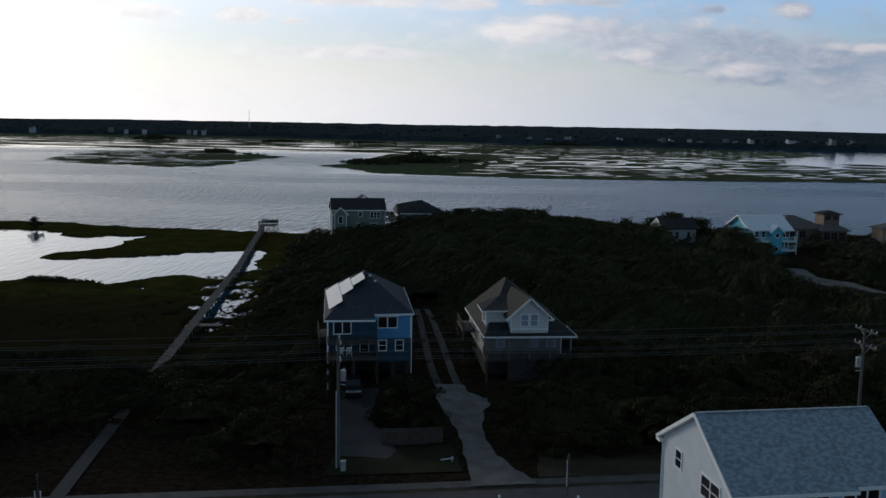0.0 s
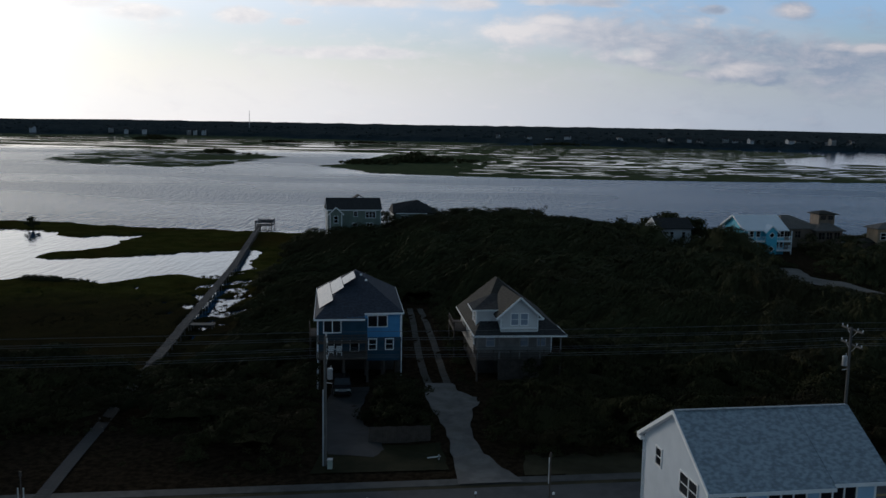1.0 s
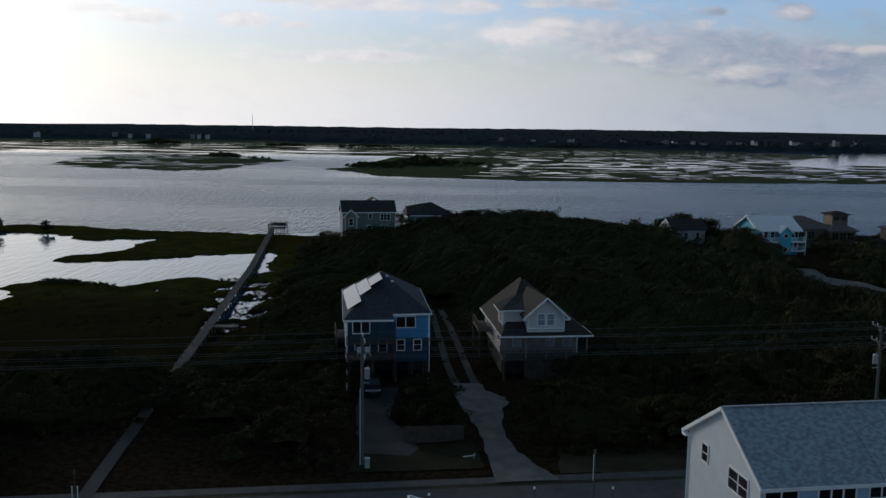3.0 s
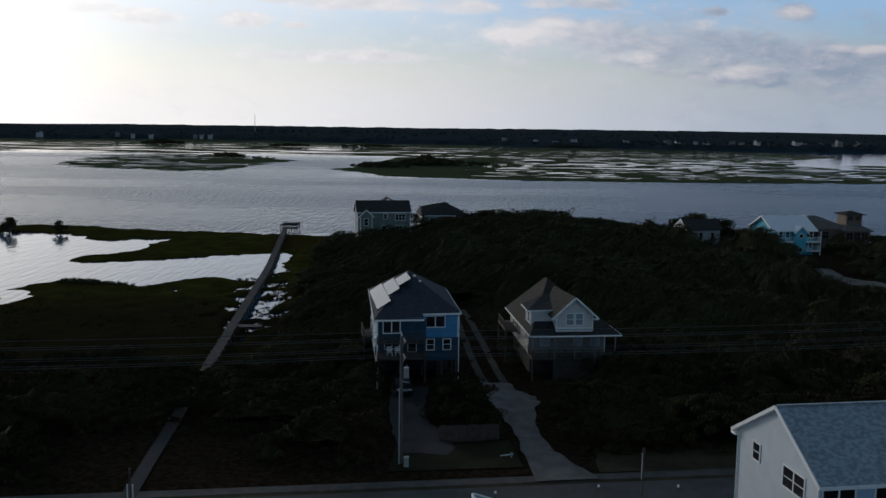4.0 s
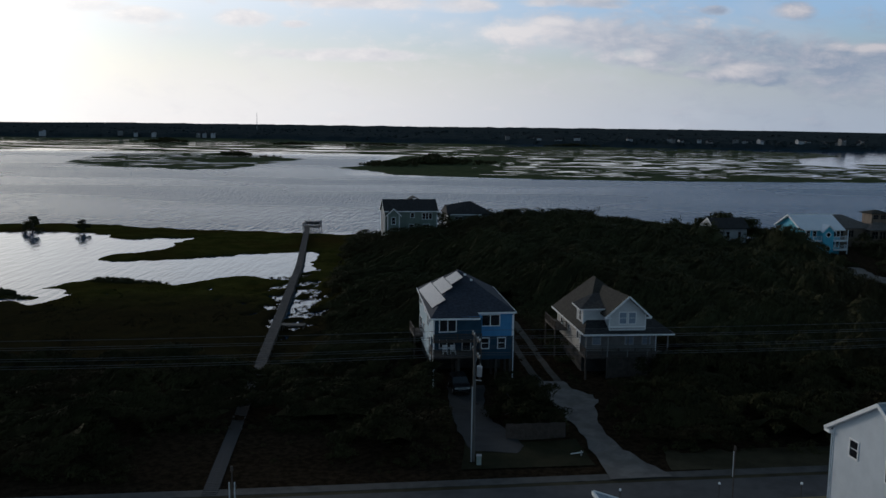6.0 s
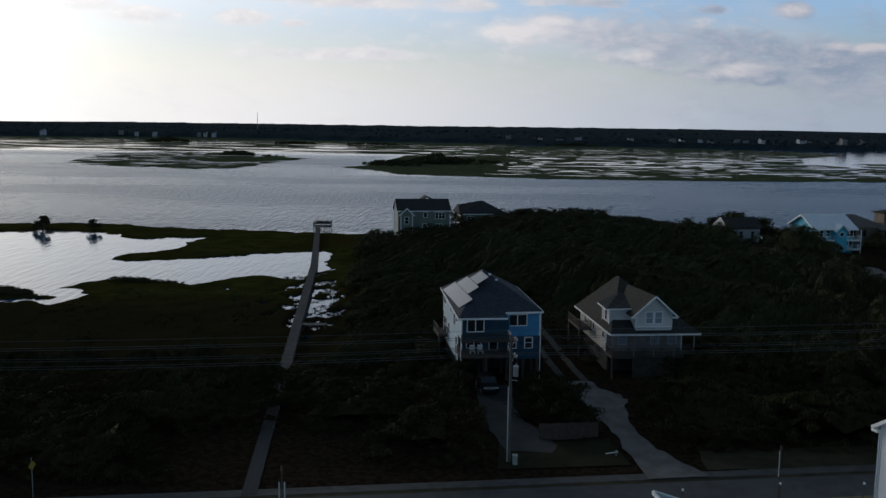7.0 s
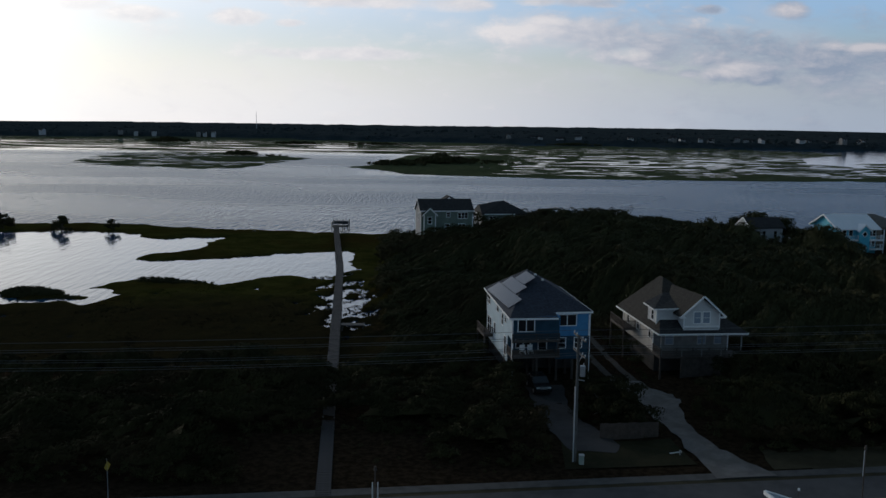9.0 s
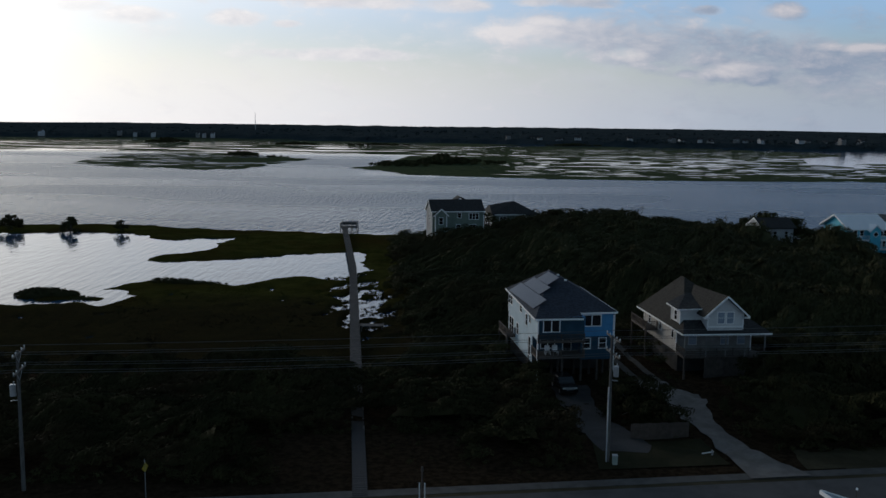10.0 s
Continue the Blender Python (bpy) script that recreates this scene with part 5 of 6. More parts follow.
def tree(x, y, height, spread, seed, label, leaves=150, mat=None, base=None, squash=0.8, low=0.28, size=0.16):
    """A short leaning trunk with limbs and an uneven crown of leaf sprays."""
    rng = np.random.default_rng(seed)
    g = float(land(np.array([x]), np.array([y]))[0]) if base is None else base
    t = thing("tree", label, "tree", pose(x, y, g))
    wood = Shape()
    fork = Vector((rng.uniform(-0.2, 0.2), 0, height * 0.3))
    wood.tube((0, 0, -0.3), fork, 0.05 * height, 0.035 * height, 7)
    spots, radii = [], []
    for i in range(11):
        a = i * math.tau / 5.5 + rng.uniform(-0.4, 0.4)
        tip = Vector((math.cos(a) * spread * rng.uniform(0.3, 0.62), math.sin(a) * spread * rng.uniform(0.3, 0.62), height * (rng.uniform(low, low + 0.22) if i % 2 else rng.uniform(0.5, 0.78))))
        wood.tube(fork, tip, 0.028 * height, 0.01 * height, 6)
        spots.append(tip)
        radii.append(spread * rng.uniform(0.36, 0.55))
    spots.append(Vector((0, 0, height * 0.8)))
    radii.append(spread * 0.42)
    if low < 0.1:       # a shrub leafy down to the ground
        spots, radii = [], []
        for i in range(22):
            a, q = rng.uniform(0, math.tau), math.sqrt(rng.uniform(0, 1)) * 0.8
            spots.append(Vector((math.cos(a) * spread * q, math.sin(a) * spread * q, height * (0.05 + 0.72 * (1 - q * q) * rng.uniform(0.1, 1.0)))))
            radii.append(spread * rng.uniform(0.26, 0.42))
    part("trunk", wood, BARK, t)
    part("crown", scatter("crown", spots, radii, leaves, size, mat or LEAF, seed + 7, squash, 3), None, t)


def make_island_bushes():
    rng = np.random.default_rng(17)
    spots, radii = [], []
    for cx, cy, rx, ry, h, k in ((-18, 690, 20, 28, 7.6, 80), (-48, 645, 22, 24, 5.0, 60), (8, 690, 26, 24, 4.2, 34), (-190, 785, 17, 12, 5.6, 44), (-158, 765, 16, 12, 2.4, 12), (-370, 1205, 32, 14, 7.5, 80), (-515, 1215, 30, 12, 3.0, 50),
                                 (-490, 1215, 12, 6, 2.2, 14), (-590, 1180, 14, 8, 3.0, 16), (-200, 1165, 26, 14, 5.4, 50), (-97, 1180, 44, 14, 4.8, 80), (165, 1275, 42, 12, 5.4, 66)):
        for _ in range(k):
            a, r = rng.uniform(0, math.tau), rng.uniform(0, 1) ** 0.6
            s = h * (1.15 - 0.6 * r) * rng.uniform(0.5, 0.8)
            spots.append((cx + math.cos(a) * r * rx, cy + math.sin(a) * r * ry, 0.3 + s * 0.55))
            radii.append(s)
    ob = new("island_bushes", scatter("island_bushes", spots, radii, 70, 0.24, LEAF, 19, 0.7))
    tagged(ob, "dark bushes on the marsh islands of the sound", "shrubs", kind="stuff")


def make_far_wood():
    """The wooded mainland across the sound."""
    rng = np.random.default_rng(23)
    spots, radii = [], []
    for row, (dy, top) in enumerate(((6, 9), (40, 11.5), (90, 13.0), (170, 14.5), (300, 17.0), (420, 18.5))):
        gap = 9.0 + row * 0.6
        for x in np.arange(-1050, 1150, gap):
            x = x + rng.uniform(-4, 4)
            y = 5 + float(coast_line(np.array([x]))[0]) + dy + rng.uniform(-8, 8)
            h = top - 2.6 - 1.6 * float(smooth(np.array([x]), 350, -100)[0]) + rng.uniform(-2.2, 1.8) + 1.0 * float(wave(np.array([x]), np.array([y]), 210, 35, 3)[0])
            r = rng.uniform(3.6, 6.0)
            spots.append((x, y, h - r * 0.7))
            radii.append(r)
    ob = new("far_wood", scatter("far_wood", spots, radii, 46, 0.34, HAZED_LEAF, 29, 0.9))
    tagged(ob, "dark belt of far-shore woods, haze tint in the leaf colour", "woods", kind="stuff")
    xs, back = np.arange(-1600, 1600, 7.0), np.array([-2, 0, 4, 9, 16, 25, 36, 50, 70, 95, 130, 170, 220, 290, 400, 600, 1000, 1800, 3000.0])
    x, d = np.meshgrid(xs, back)
    y = coast_line(x) + d
    z = -0.5 + 6.8 * smooth(d, -2, 9) + 7.0 * smooth(d, 5, 240) - 2.2 * smooth(x, 350, -100) * smooth(d, 5, 200) + (1.5 * wave(x, y, 19, 36, 3) + 1.6 * wave(x, y * 0.5, 150, 34, 3)) * smooth(d, 0, 10)
    r, c = x.shape
    idx = np.arange(r * c).reshape(r, c)
    faces = np.stack([idx[:-1, :-1], idx[:-1, 1:], idx[1:, 1:], idx[1:, :-1]], -1).reshape(-1, 4)
    ob = new("far_canopy", mesh_of("far_canopy", np.stack([x, y, z], -1).reshape(-1, 3), faces, HAZED_CANOPY, True))
    tagged(ob, "closed canopy of distant woods, haze and shade in its colour", "woods", kind="stuff")


def make_marsh_grass():
    rng = np.random.default_rng(37)
    x, y = rng.uniform(-105, -24, 26000), rng.uniform(102, 252, 26000)
    z = land(x, y)
    keep = (z > 0.10) & (z < 0.9) & (x > -0.52 * y - 26) & (thicket_mask(x, y) < 0.3) & (np.abs(x - boardwalk_x(y)) > 1.0)
    keep &= rng.uniform(0, 1, len(x)) < 0.5 + 0.5 * wave(x, y, 14, 38, 3)
    x, y, z = x[keep], y[keep], z[keep]
    r = rng.uniform(0.15, 0.30, len(x)) * (1 + 0.35 * wave(x, y, 25, 39, 2))
    # rushes standing in the shallow pools beside the boardwalk
    px, py = rng.uniform(-47, -26, 2600), rng.uniform(122, 182, 2600)
    pz = land(px, py)
    keep = (pz < 0.12) & (pz > -0.5) & (np.abs(px - boardwalk_x(py)) > 0.9) & (rng.uniform(0, 1, len(px)) < 0.70 - 0.5 * wave(px, py, 6, 44, 2))
    x, y, z = np.append(x, px[keep]), np.append(y, py[keep]), np.append(z, np.maximum(pz[keep], 0.0) + 0.05)
    r = np.append(r, rng.uniform(0.25, 0.6, keep.sum()))
    dark_zone = y + 12 * wave(x, y, 40, 45, 3) < 150
    for use, mat, seed, label in ((~dark_zone, MARSH_GRASS, 40, "olive-brown tufts of marsh grass round the pools"), (dark_zone, DARK_GRASS, 42, "brown landward marsh grass, shade put into its dark colour")):
        ob = new("marsh_grass", scatter("marsh_grass", np.stack([x, y, z - 0.05], -1)[use], r[use], 20, 0.24, mat, seed, 0.5))
        tagged(ob, label, "grass", kind="stuff")


def make_marsh_bushes():
    """Low dark shrubs on the islet and along the seaward lip of the near marsh."""
    rng = np.random.default_rng(47)
    spots, radii = [], []
    for cx, cy, rx, ry, h, k in ((-90.6, 155.5, 5.4, 3.4, 1.25, 170), (-83.2, 152.8, 2.2, 1.3, 0.6, 26), (-72.5, 169.0, 4.5, 3.0, 1.1, 60), (-67.0, 168, 6.0, 2.4, 0.7, 50)):
        for _ in range(k):
            a, q = rng.uniform(0, math.tau), math.sqrt(rng.uniform(0, 1))
            x, y = cx + math.cos(a) * q * rx, cy + math.sin(a) * q * ry
            s = h * (1.1 - 0.5 * q) * rng.uniform(0.55, 0.95)
            spots.append((x, y, max(0.05, float(land(np.array([x]), np.array([y]))[0])) + s * 0.1))
            radii.append(s)
    ob = new("marsh_bushes", scatter("marsh_bushes", spots, radii, 120, 0.15, LEAF, 48, 0.9))
    tagged(ob, "low dark shrubs along the edge of the marsh", "shrubs", kind="stuff")


make_thicket()
make_marsh_bushes()
make_marsh_grass()
make_island_bushes()
make_far_wood()
for x, y, hgt, spr, seed in ((-108.1, 246, 4.4, 2.2, 1), (-121.8, 246, 5.2, 3.0, 2), (-138.0, 247, 6.0, 3.6, 3)):
    tree(x, y, hgt, spr, seed, "lone dark shrubby tree on the marsh spit", 190, low=0.08)
for x, y, hgt, spr, seed in ((-11.6, 214, 7.4, 2.6, 4), (54.2, 212.5, 6.6, 5.2, 5), (59.0, 212.5, 6.0, 4.4, 6), (50.0, 213, 5.6, 4.0, 7)):
    tree(x, y, hgt, spr, seed, "dark spreading live oak close beside a house")
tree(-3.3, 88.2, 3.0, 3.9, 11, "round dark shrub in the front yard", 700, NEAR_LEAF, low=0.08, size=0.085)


# ---- road, drives, boardwalk ----
def ribbon(line, left, right, lift=0.02, thick=0.12):
    """A strip along a line of points, draped on the ground, with real edges."""
    s, rows = Shape(), []
    for i, p in enumerate(line):
        a, b = Vector(line[max(i - 1, 0)]), Vector(line[min(i + 1, len(line) - 1)])
        d = (b - a).normalized()
        n = Vector((-d.y, d.x))
        rows.append((Vector(p) + n * left, Vector(p) - n * right))
    tops = []
    for q, r in zip(rows, rows[1:]):
        quad = [q[0], q[1], r[1], r[0]]
        tops.append([(v.x, v.y, float(max(land(np.array([v.x]), np.array([v.y]))[0], 0.9)) + lift) for v in quad])
    return s.slab(tops, thick)


def filled(outline, lift, step=1.0):
    """A flat-lying patch with the given outline, draped on the ground."""
    bm = bmesh.new()
    face = bm.faces.new([bm.verts.new((x, y, 0)) for x, y in outline])
    bmesh.ops.triangulate(bm, faces=[face])
    bmesh.ops.subdivide_edges(bm, edges=bm.edges[:], cuts=3, use_grid_fill=True)
    for v in bm.verts:
        v.co.x += 0.10 * math.sin(v.co.y * 1.7) + 0.05 * math.sin(v.co.y * 5.1 + v.co.x)
        v.co.z = float(land(np.array([v.co.x]), np.array([v.co.y]))[0]) + lift
    bmesh.ops.recalc_face_normals(bm, faces=bm.faces[:])
    s = Shape()
    for f in bm.faces:
        pts = [tuple(v.co) for v in f.verts]
        s.face(*(pts if f.normal.z > 0 else reversed(pts)))
    bm.free()
    return s


def road_y(x):
    return 66.6 + 0.139 * (x - 1)


xs = np.arange(-90, 100, 6.0)
tagged(part("road", ribbon([(x, road_y(x)) for x in xs], 4.6, 4.6, 0.05), ASPHALT), "two-lane grey asphalt beach road", "road", kind="structure")
tagged(part("pavement", ribbon([(x, road_y(x) + 6.0) for x in xs if x < 3 or x > 6.4], 0.65, 0.65, 0.06), CONCRETE), "narrow pale concrete footpath beside the road", "pavement", kind="structure")
for off in (-0.12, 0.12):
    line = Shape()
    for a, b in zip(xs, xs[1:]):
        line.slab([((a, road_y(a) + off - 0.05, 1.056), (b, road_y(b) + off - 0.05, 1.056), (b, road_y(b) + off + 0.05, 1.056), (a, road_y(a) + off + 0.05, 1.056))], 0.004)
    tagged(part("road_marking", line, surface("faded_yellow_paint", (0.30, 0.22, 0.06), (0.40, 0.31, 0.10), 0.8, 0.8)), "faded yellow centre line on the asphalt", "road marking", kind="structure")
tagged(part("driveway", filled(DRIVE, 0.15), GRAVEL), "pale sandy gravel driveway forking between two houses", "driveway", kind="structure")
for rut in RUTS:
    way_y = np.arange(rut[0][1], rut[-1][1], 1.0)
    way_x = np.interp(way_y, [p[1] for p in rut], [p[0] for p in rut])
    tagged(part("wheel_track", ribbon(list(zip(way_x, way_y)), 0.42, 0.42, 0.04, 0.05), TRACK_SOIL), "worn sandy wheel track between the houses", "track", kind="structure")
tagged(part("driveway", filled(BLUE_DRIVE, 0.13), DIM_CONCRETE), "grey concrete parking apron before the blue house", "driveway", kind="structure")
tagged(part("lawn", filled(LAWN, 0.09), LAWN_GRASS), "dark mown lawn beside the driveway", "lawn", kind="structure")
tagged(part("verge", filled([(8.5, 74.6), (40, 79.0), (40, 82.5), (9.0, 79.5)], 0.05), VERGE), "dry grass verge between thicket and footpath", "verge", kind="structure")
for low, high in ((4.66, 5.30), (6.70, 8.30)):
    tagged(part("verge", ribbon([(x, road_y(x) + (low + high) / 2) for x in xs if (x < 3 and low < 5) or x > 8], (high - low) / 2, (high - low) / 2, 0.035, 0.05), VERGE), "strip of dry grass and sand along the footpath", "verge", kind="structure")
tagged(part("sand_lane", filled(SAND_LANE, 0.12), PALE_SAND), "pale sand lane to the turquoise house", "lane", kind="structure")


def make_boardwalk():
    walkway = thing("boardwalk", "long weathered grey timber boardwalk over the marsh to a dock", "boardwalk", pose(0, 0, 0))
    board, rest, k = None, Shape(), 0
    y = 68.0
    me = {}
    for n in range(1290):
        w = 1.16 if y < 100 else 1.34
        x, z = boardwalk_x(y), 1.12 + 0.03 * math.sin(y * 0.35) + 0.012 * math.sin(n * 2.4)
        if n < 280:
            key = n % 4
            if key not in me:
                me[key] = Shape().box(-w / 2 - 0.02 * key, w / 2 + 0.015 * key, -0.064, 0.064, -0.04, 0).mesh("plank", DECK_WOOD)
            ob = new("plank", me[key])
            ob.parent = walkway
            ob.matrix_basis = pose(x, y, z, 0, 0, 5.4 + 0.5 * math.sin(n))
        else:
            rest.box(x - w / 2 - 0.02 * (n % 3), x + w / 2, y - 0.064, y + 0.064, z - 0.04, z)
        y += 0.144
    tagged(part("far_planks", rest, DECK_WOOD, walkway), kind="stuff")
    for side in (-0.5, 0.5):
        beam = Shape()
        for a in np.arange(68, 253.5, 6.0):
            b = min(a + 6.0, 254)
            beam.beam((boardwalk_x(a) + side, a, 0.99), (boardwalk_x(b) + side, b, 0.99), 0.06, 0.2)
        part("stringer", beam, DECK_WOOD, walkway)
    for a in np.arange(84, 252, 3.0):
        for side in (-0.62, 0.62):
            x = boardwalk_x(a) + side * (0.9 if a < 100 else 1.02)
            part("piling", Shape().tube((x, a, -0.8), (x, a, 1.25 + 0.12 * math.sin(a * 3 + side)), 0.09, n=6), POLE_WOOD, walkway)
    # side landing
    x = boardwalk_x(130.0)
    part("landing", Shape().box(x + 0.7, x + 4.2, 129.2, 130.8, 0.98, 1.1), DECK_WOOD, walkway)
    for dx in (1.0, 4.0):
        for yy in (129.3, 130.7):
            part("piling", Shape().tube((x + dx, yy, -0.6), (x + dx, yy, 1.2), 0.08, n=6), POLE_WOOD, walkway)
    # the dock head with its benches and rails
    x, yy = boardwalk_x(256.0) + 1.3, 256.0
    part("dock_deck", Shape().box(x - 2.3, x + 2.3, yy - 2.4, yy + 2.6, 1.02, 1.16), DECK_WOOD, walkway)
    for dx in (-2.25, -0.75, 0.75, 2.25):
        for dy in (-2.3, 2.5):
            tall = 2.9 if dy > 0 else 2.5
            part("piling", Shape().tube((x + dx, yy + dy, -1.0), (x + dx, yy + dy, tall), 0.11, n=6), POLE_WOOD, walkway)
    for a, b in (((-2.25, -2.3), (-0.75, -2.3)), ((0.75, -2.3), (2.25, -2.3)), ((-2.25, -2.3), (-2.25, 2.5)), ((2.25, -2.3), (2.25, 2.5)), ((-2.25, 2.5), (2.25, 2.5))):
        rail = Shape()
        for z in (1.6, 2.0, 2.3):
            rail.beam((x + a[0], yy + a[1], z), (x + b[0], yy + b[1], z), 0.06, 0.14)
        part("rail", rail, DECK_WOOD, walkway)
    part("bench", Shape().box(x - 1.9, x + 1.9, yy + 1.7, yy + 2.2, 1.5, 1.58).box(x - 1.9, x + 1.9, yy + 2.25, yy + 2.32, 1.6, 2.2), DECK_WOOD, walkway)


make_boardwalk()


# ---- power line ----
POLE_AT = ((-56.1, 68.5), (-8.45, 76.0), (39.1, 83.4))
ARM = Vector((-0.156, 0.988, 0))


def utility_pole(x, y, can, guard=False, lean=0.0):
    p = thing("utility_pole", "weathered wooden utility pole with two crossarms and a transformer", "utility pole", pose(x, y, 1.0), "poles of the power line")
    part("pole", Shape().tube((0, 0, -0.6), (lean, 0, 11.35), 0.17, 0.11, 10), POLE_WOOD, p, smooth=False)
    for z, half in ((11.15, 1.65), (9.75, 1.65)):
        part("crossarm", Shape().beam(ARM * -half + Vector((0.12, 0, z)), ARM * half + Vector((0.12, 0, z)), 0.11, 0.14), POLE_WOOD, p)
        for s in (-0.95, -0.5, 0.5, 0.95):
            q = ARM * half * s + Vector((0.12, 0, z))
            part("insulator", Shape().tube(q + Vector((0, 0, 0.06)), q + Vector((0, 0, 0.16)), 0.035, 0.045, 8).tube(q + Vector((0, 0, 0.16)), q + Vector((0, 0, 0.28)), 0.07, 0.04, 8), CERAMIC, p)
        for s in (-1, 1):
            part("brace", Shape().beam(ARM * 0.75 * s + Vector((0.12, 0, z - 0.05)), Vector((0.1, 0, z - 0.75)), 0.04, 0.04), STEEL, p)
    a = 0.42 * can
    part("transformer", Shape().tube((a, -0.1, 7.75), (a, -0.1, 8.6), 0.24, n=12).tube((a, -0.1, 8.6), (a, -0.1, 8.68), 0.26, 0.2, 12).tube((a + 0.08, -0.1, 8.68), (a + 0.08, -0.1, 8.9), 0.04, n=6), STEEL, p, smooth=False)
    part("bracket", Shape().beam((0, 0, 7.4), (a * 1.5, -0.1, 7.35), 0.06), STEEL, p)
    if guard:
        part("cable_guard", Shape().box(-0.2, -0.1, -0.2, -0.05, 0.0, 6.8), GREY_SIDING, p, "pale plastic cable guard")
    return p


utility_pole(*POLE_AT[0], -1)
utility_pole(*POLE_AT[1], 1, True)
utility_pole(*POLE_AT[2], -1)
ends = [(-103.7, 61.0)] + list(POLE_AT) + [(85.0, 90.8)]
for off, z, sag in [(1.65 * s, 12.42, 0.14) for s in (-0.95, -0.5, 0.95)] + [(1.65 * s, 11.02, 0.30) for s in (-0.95, -0.5, 0.5, 0.95)]:
    points = []
    for (ax, ay), (bx, by) in zip(ends, ends[1:]):
        a, b = Vector((ax + 0.12, ay, z)) + ARM * off, Vector((bx + 0.12, by, z)) + ARM * off
        points += [a.lerp(b, i / 12) - Vector((0, 0, sag * 4 * i / 12 * (1 - i / 12))) for i in range(12)]
    cable = Shape().path(points + [b], 0.017)
    tagged(part("power_cable", cable, CABLE), "thin overhead power cable strung between the poles", "cable", "cables of the power line")


# ---- small things by the road ----
def service_pole(x, y, top, twin):
    p = thing("service_pole", "slim pale service pole with conduit by the road", "pole", pose(x, y, 1.0), "service poles")
    part("pole", Shape().tube((0, 0, -0.4), (0, 0, top - 1.0), 0.055, 0.045, 8), DARK_RAIL, p)
    if twin:
        for dx in (-0.17, 0.17):
            part("conduit", Shape().tube((dx, -0.05, 0), (dx, -0.05, top - 1.9), 0.045, n=6), CERAMIC, p)
    else:
        part("conduit", Shape().tube((-0.1, -0.06, top - 3.0), (-0.1, -0.06, top - 1.2), 0.03, n=6), CERAMIC, p)
    part("cap", Shape().tube((0, 0, top - 1.15), (0, 0, top - 0.85), 0.10, 0.07, 8), DARK_RAIL, p)


service_pole(8.7, 58.8, 8.74, False)
service_pole(-24.4, 54.2, 8.62, True)
sign = thing("road_sign", "yellow warning sign seen edge-on on a thin steel post", "sign", pose(-46.0, 67.0, 1.0, 0, 0, 74))
part("post", Shape().tube((0, 0, -0.3), (0, 0, 3.2), 0.035, n=6), STEEL, sign)
part("plate", Shape().slab([((-0.42, -0.03, 2.6), (0, -0.03, 2.18), (0.42, -0.03, 2.6), (0, -0.03, 3.02))], 0.004), surface("yellow_sign_paint", (0.34, 0.29, 0.05), (0.42, 0.36, 0.07), 1.0, 0.5), sign)
cab = thing("utility_box", "pale green utility pedestal at the foot of the pole", "utility box", pose(-7.95, 75.3, 1.0))
part("body", Shape().box(-0.2, 0.2, -0.2, 0.2, -0.1, 0.85), surface("pale_green_paint", (0.30, 0.36, 0.32), (0.38, 0.44, 0.40), 2.0, 0.6), cab)
part("lid", Shape().box(-0.23, 0.23, -0.23, 0.23, 0.85, 0.93), STEEL, cab)
pipe = thing("pipe", "white plastic pipe lying on a low stand in the lawn", "pipe", pose(0.9, 77.8, 1.05, 0, 0, 12))
part("tube", Shape().tube((-0.6, 0, 0.22), (0.55, 0, 0.3), 0.06, n=8), CERAMIC, pipe)
part("stand", Shape().tube((0.4, 0, -0.1), (0.4, 0, 0.45), 0.08, n=8), STEEL, pipe)
fence = thing("fence", "grey weathered board fence before the yard shrub", "fence", pose(-5.2, 82.0, 1.0, 0, 0, 8.0))
for i in range(36):
    ob = part("board", Shape().box(i * 0.16, i * 0.16 + 0.14, 0, 0.03, -0.1, 1.5 + 0.03 * math.sin(i * 7)), DARK_RAIL, fence)
for z in (0.3, 1.2):
    part("rail", Shape().beam((0, 0.06, z), (5.8, 0.06, z), 0.05, 0.09), DECK_WOOD, fence)


def seaside_roof():
    h = thing("house", "grey mono-pitch roofed house with broad white edge trim", "house", pose(-3.25, 44.67, 0, 0, 0, 9.0))
    wall = Shape()
    for y in (-0.3, -12.0):
        wall.face((0.3, y, 1.0), (9.5, y, 1.0), (9.5, y, 7.75), (0.3, y, 11.0))
    wall.face((0.3, -0.3, 1.0), (0.3, -12.0, 1.0), (0.3, -12.0, 11.0), (0.3, -0.3, 11.0))
    wall.face((9.5, -0.3, 1.0), (9.5, -12.0, 1.0), (9.5, -12.0, 7.75), (9.5, -0.3, 7.75))
    part("wall", wall, GREY_SIDING, h)
    part("roof", Shape().slab([((0, 0, 11.3), (0, -12.5, 11.3), (10, -12.5, 7.8), (10, 0, 7.8))], 0.2), SLATE_ROOF, h)
    rake(h, (0, 0.04, 11.26), (10, 0.04, 7.76), 0.1, 0.2)
    rake(h, (-0.05, 0, 11.26), (-0.05, -12.5, 11.26), 0.1, 0.2)
    for x, y, top in ((0.75, -1.9, 12.1), (6.2, -1.6, 12.05), (9.7, -3.4, 12.6)):
        pipe = part("vent_pipe", Shape().tube((x, y, 11.1 - 0.35 * x), (x, y, top), 0.025, n=8), DARK_RAIL, h)
        part("cap", Shape().tube((x, y, top), (x, y, top + 0.1), 0.065, 0.05, 8), WHITE_TRIM, pipe, "white vent cap")


seaside_roof()


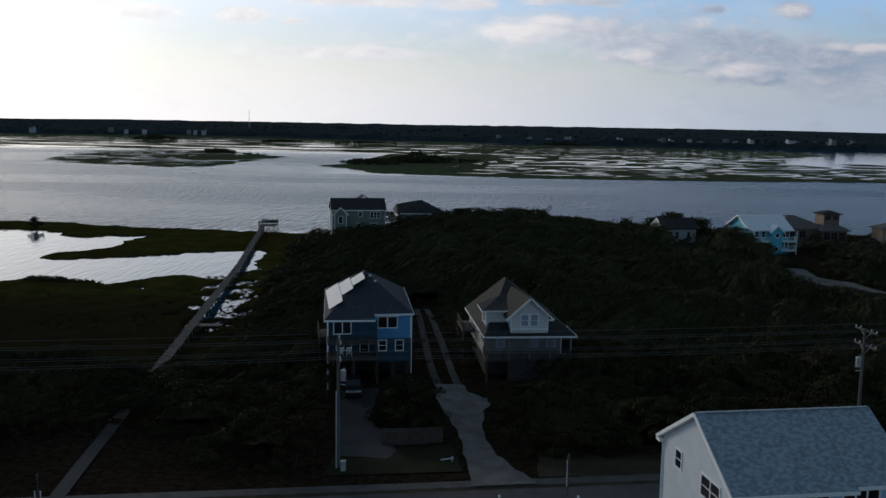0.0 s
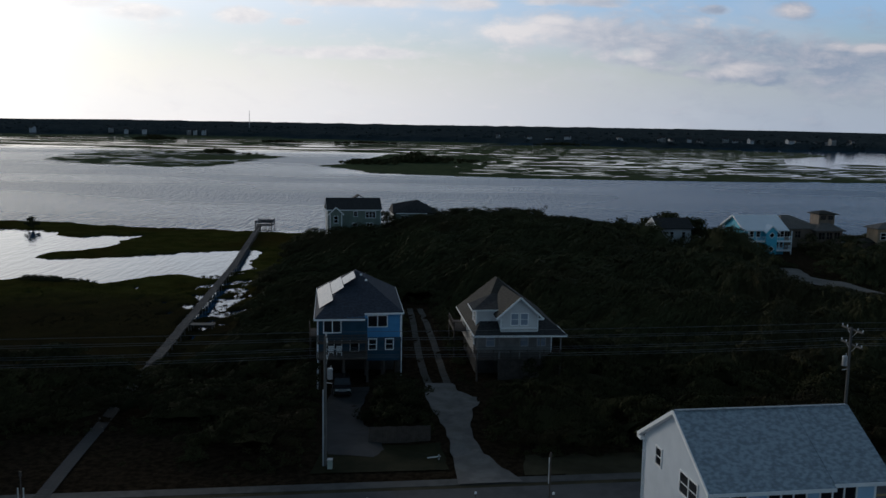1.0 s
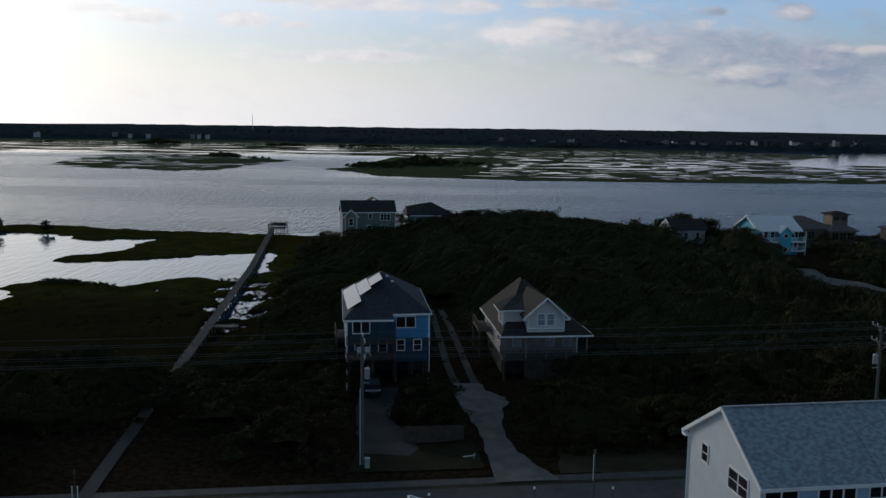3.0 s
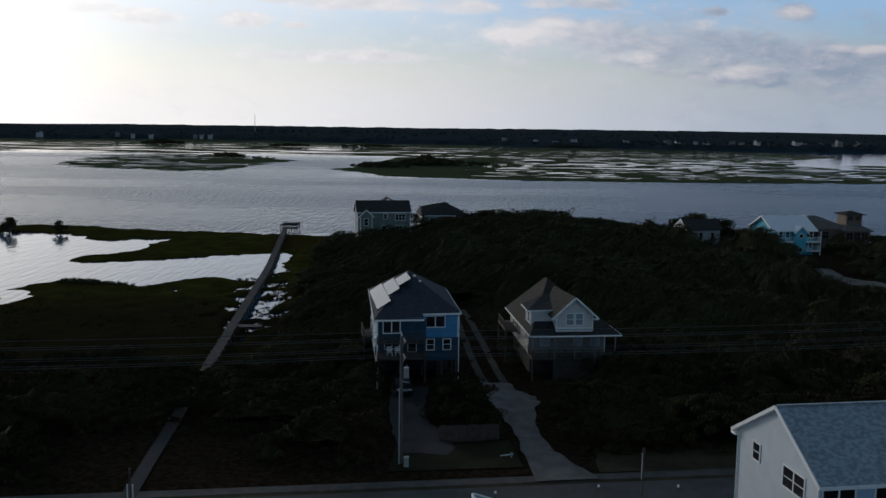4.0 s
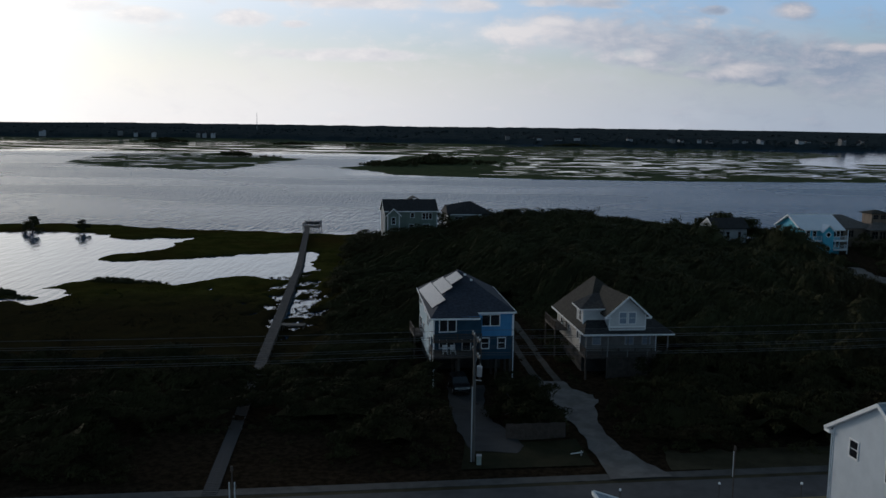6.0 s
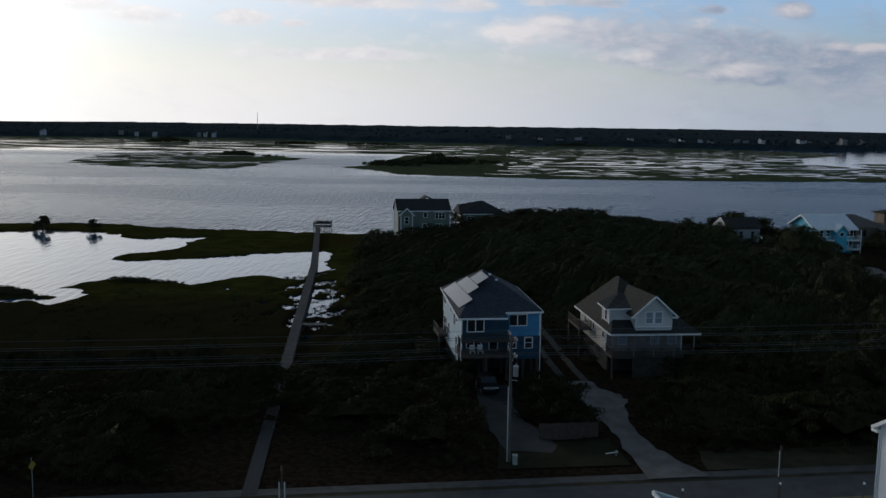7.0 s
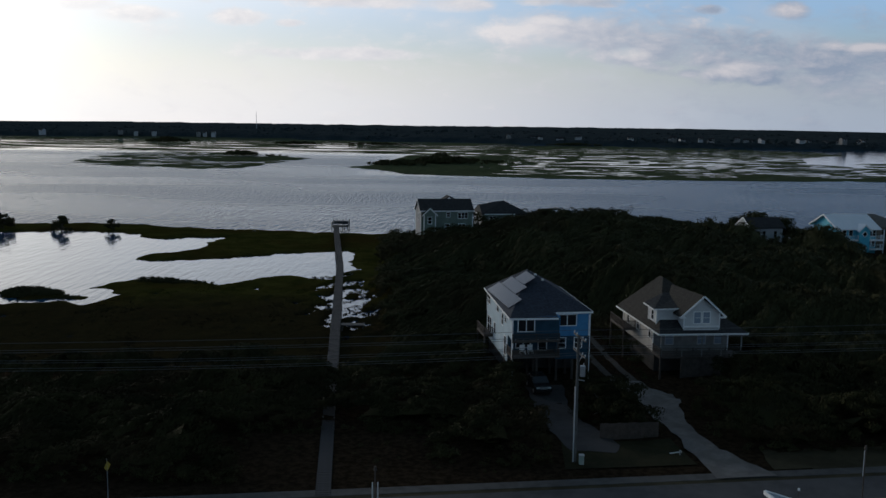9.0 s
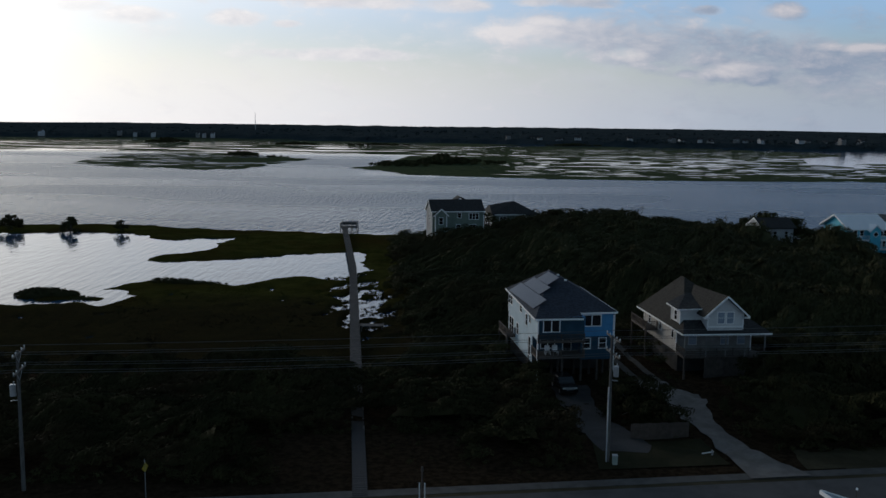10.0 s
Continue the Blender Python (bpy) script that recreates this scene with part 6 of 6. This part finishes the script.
# ---- houses and a mast on the far shore ----
def far_house(x, y, z, w, pale, turn):
    h = thing("house", "pale far-shore house among dark woods" if pale else "grey far-shore house among dark woods", "house", pose(x, y, z, 0, 0, turn), "houses on the far shore")
    part("wall", gable_walls(Shape(), 0, w, -4, 4, 0, 8.4, 10.4), GREY_SIDING if pale else DIMMED_SIDING, h)
    part("roof", Shape().slab([((-0.5, 0, 10.8), (-0.5, -4.8, 8.2), (w + 0.5, -4.8, 8.2), (w + 0.5, 0, 10.8)), ((-0.5, 0, 10.8), (w + 0.5, 0, 10.8), (w + 0.5, 4.8, 8.2), (-0.5, 4.8, 8.2))], 0.3), DARK_ROOF, h)
    for i in range(3):
        window(h, "f", -4.0, w * (i + 0.5) / 3, 6.9, 1.3, 1.6)


for i, (x, y, z, w) in enumerate(((-662, 1527, 5, 9), (-543, 1542, 9, 10), (-518, 1545, 6, 8), (-490, 1549, 6, 9), (-418, 1552, 3, 8), (-407, 1551, 2, 7), (-393, 1550, 4, 8), (82, 1430, 10, 9), (128, 1408, 8, 9),
                                  (154, 1395, 6, 14), (310, 1334, 11, 11), (347, 1324, 10, 8), (361, 1320, 9, 9), (394, 1313, 11, 11), (430, 1311, 10, 8), (483, 1309, 10, 13), (542, 1306, 12, 10))):
    ahead = 24 if x < 0 else 0      # western ones are moved forward of the trees to show from the camera
    far_house(x, y - ahead, max(z - 6, 1.0) if x < 0 else z - 6, w * 0.75, i % 3 != 1, (i * 37) % 40 - 20)
rng = np.random.default_rng(61)
for i in range(14):
    x = float(rng.uniform(60, 590))
    far_house(x, float(coast_line(np.array([x]))[0]) + float(rng.uniform(14, 60)), float(rng.uniform(0.5, 4.0)), float(rng.uniform(5, 9)), i % 2 == 0, float(rng.uniform(-40, 40)))
mast = thing("radio_mast", "thin lattice radio mast far beyond the woods", "mast", pose(-393, 1900, 0))
part("lattice", Shape().tube((0, 0, 0), (0, 0, 46), 0.7, 0.35, 5), STEEL, mast)


def parked_car():
    c = thing("car", "dark parked sport utility car under the blue house", "car", pose(-9.35, 97.6, float(land(np.array([-9.3]), np.array([97.6]))[0]) + 0.07, 0, 0, 9.0))
    side = ((-2.2, 0.45), (-2.25, 0.8), (-2.1, 1.02), (-1.1, 1.12), (-0.45, 1.66), (1.6, 1.7), (2.15, 1.1), (2.2, 0.45))
    body = Shape()
    for x0, x1, inset in ((-0.9, 0.9, 0.0),):
        k = len(side)
        body.v += [(x0 + (0.12 if z > 1.3 else 0.0), y, z) for y, z in side] + [(x1 - (0.12 if z > 1.3 else 0.0), y, z) for y, z in side]
        body.f += [tuple(range(k)), tuple(range(2 * k - 1, k - 1, -1))] + [(i, i + k, (i + 1) % k + k, (i + 1) % k) for i in range(k)]
    part("body", body, CAR_PAINT, c)
    part("windscreen", Shape().slab([((-0.74, -1.03, 1.19), (0.74, -1.03, 1.19), (0.68, -0.52, 1.63), (-0.68, -0.52, 1.63))], -0.012), GLASS, c)
    for s in (-1, 1):
        part("side_window", Shape().box(min(s * 0.83, s * 0.9), max(s * 0.83, s * 0.9), -0.3, 1.5, 1.2, 1.55), GLASS, c)
        part("headlight", Shape().box(s * 0.62 - 0.2, s * 0.62 + 0.2, -2.27, -2.2, 0.78, 0.94), CERAMIC, c)
        part("mirror", Shape().box(min(s * 0.92, s * 1.08), max(s * 0.92, s * 1.08), -0.85, -0.75, 1.08, 1.25), CAR_PAINT, c)
        for y in (-1.4, 1.4):
            wheel = part("wheel", Shape().tube((s * 0.72, y, 0.36), (s * 0.93, y, 0.36), 0.36, n=16), RUBBER, c)
            part("rim", Shape().tube((s * 0.93, y, 0.36), (s * 0.95, y, 0.36), 0.22, n=12), STEEL, wheel)
    part("bumper", Shape().box(-0.88, 0.88, -2.32, -2.2, 0.42, 0.66), CAR_PAINT, c)
    part("grille", Shape().box(-0.4, 0.4, -2.275, -2.2, 0.7, 0.95), STEEL, c)


parked_car()
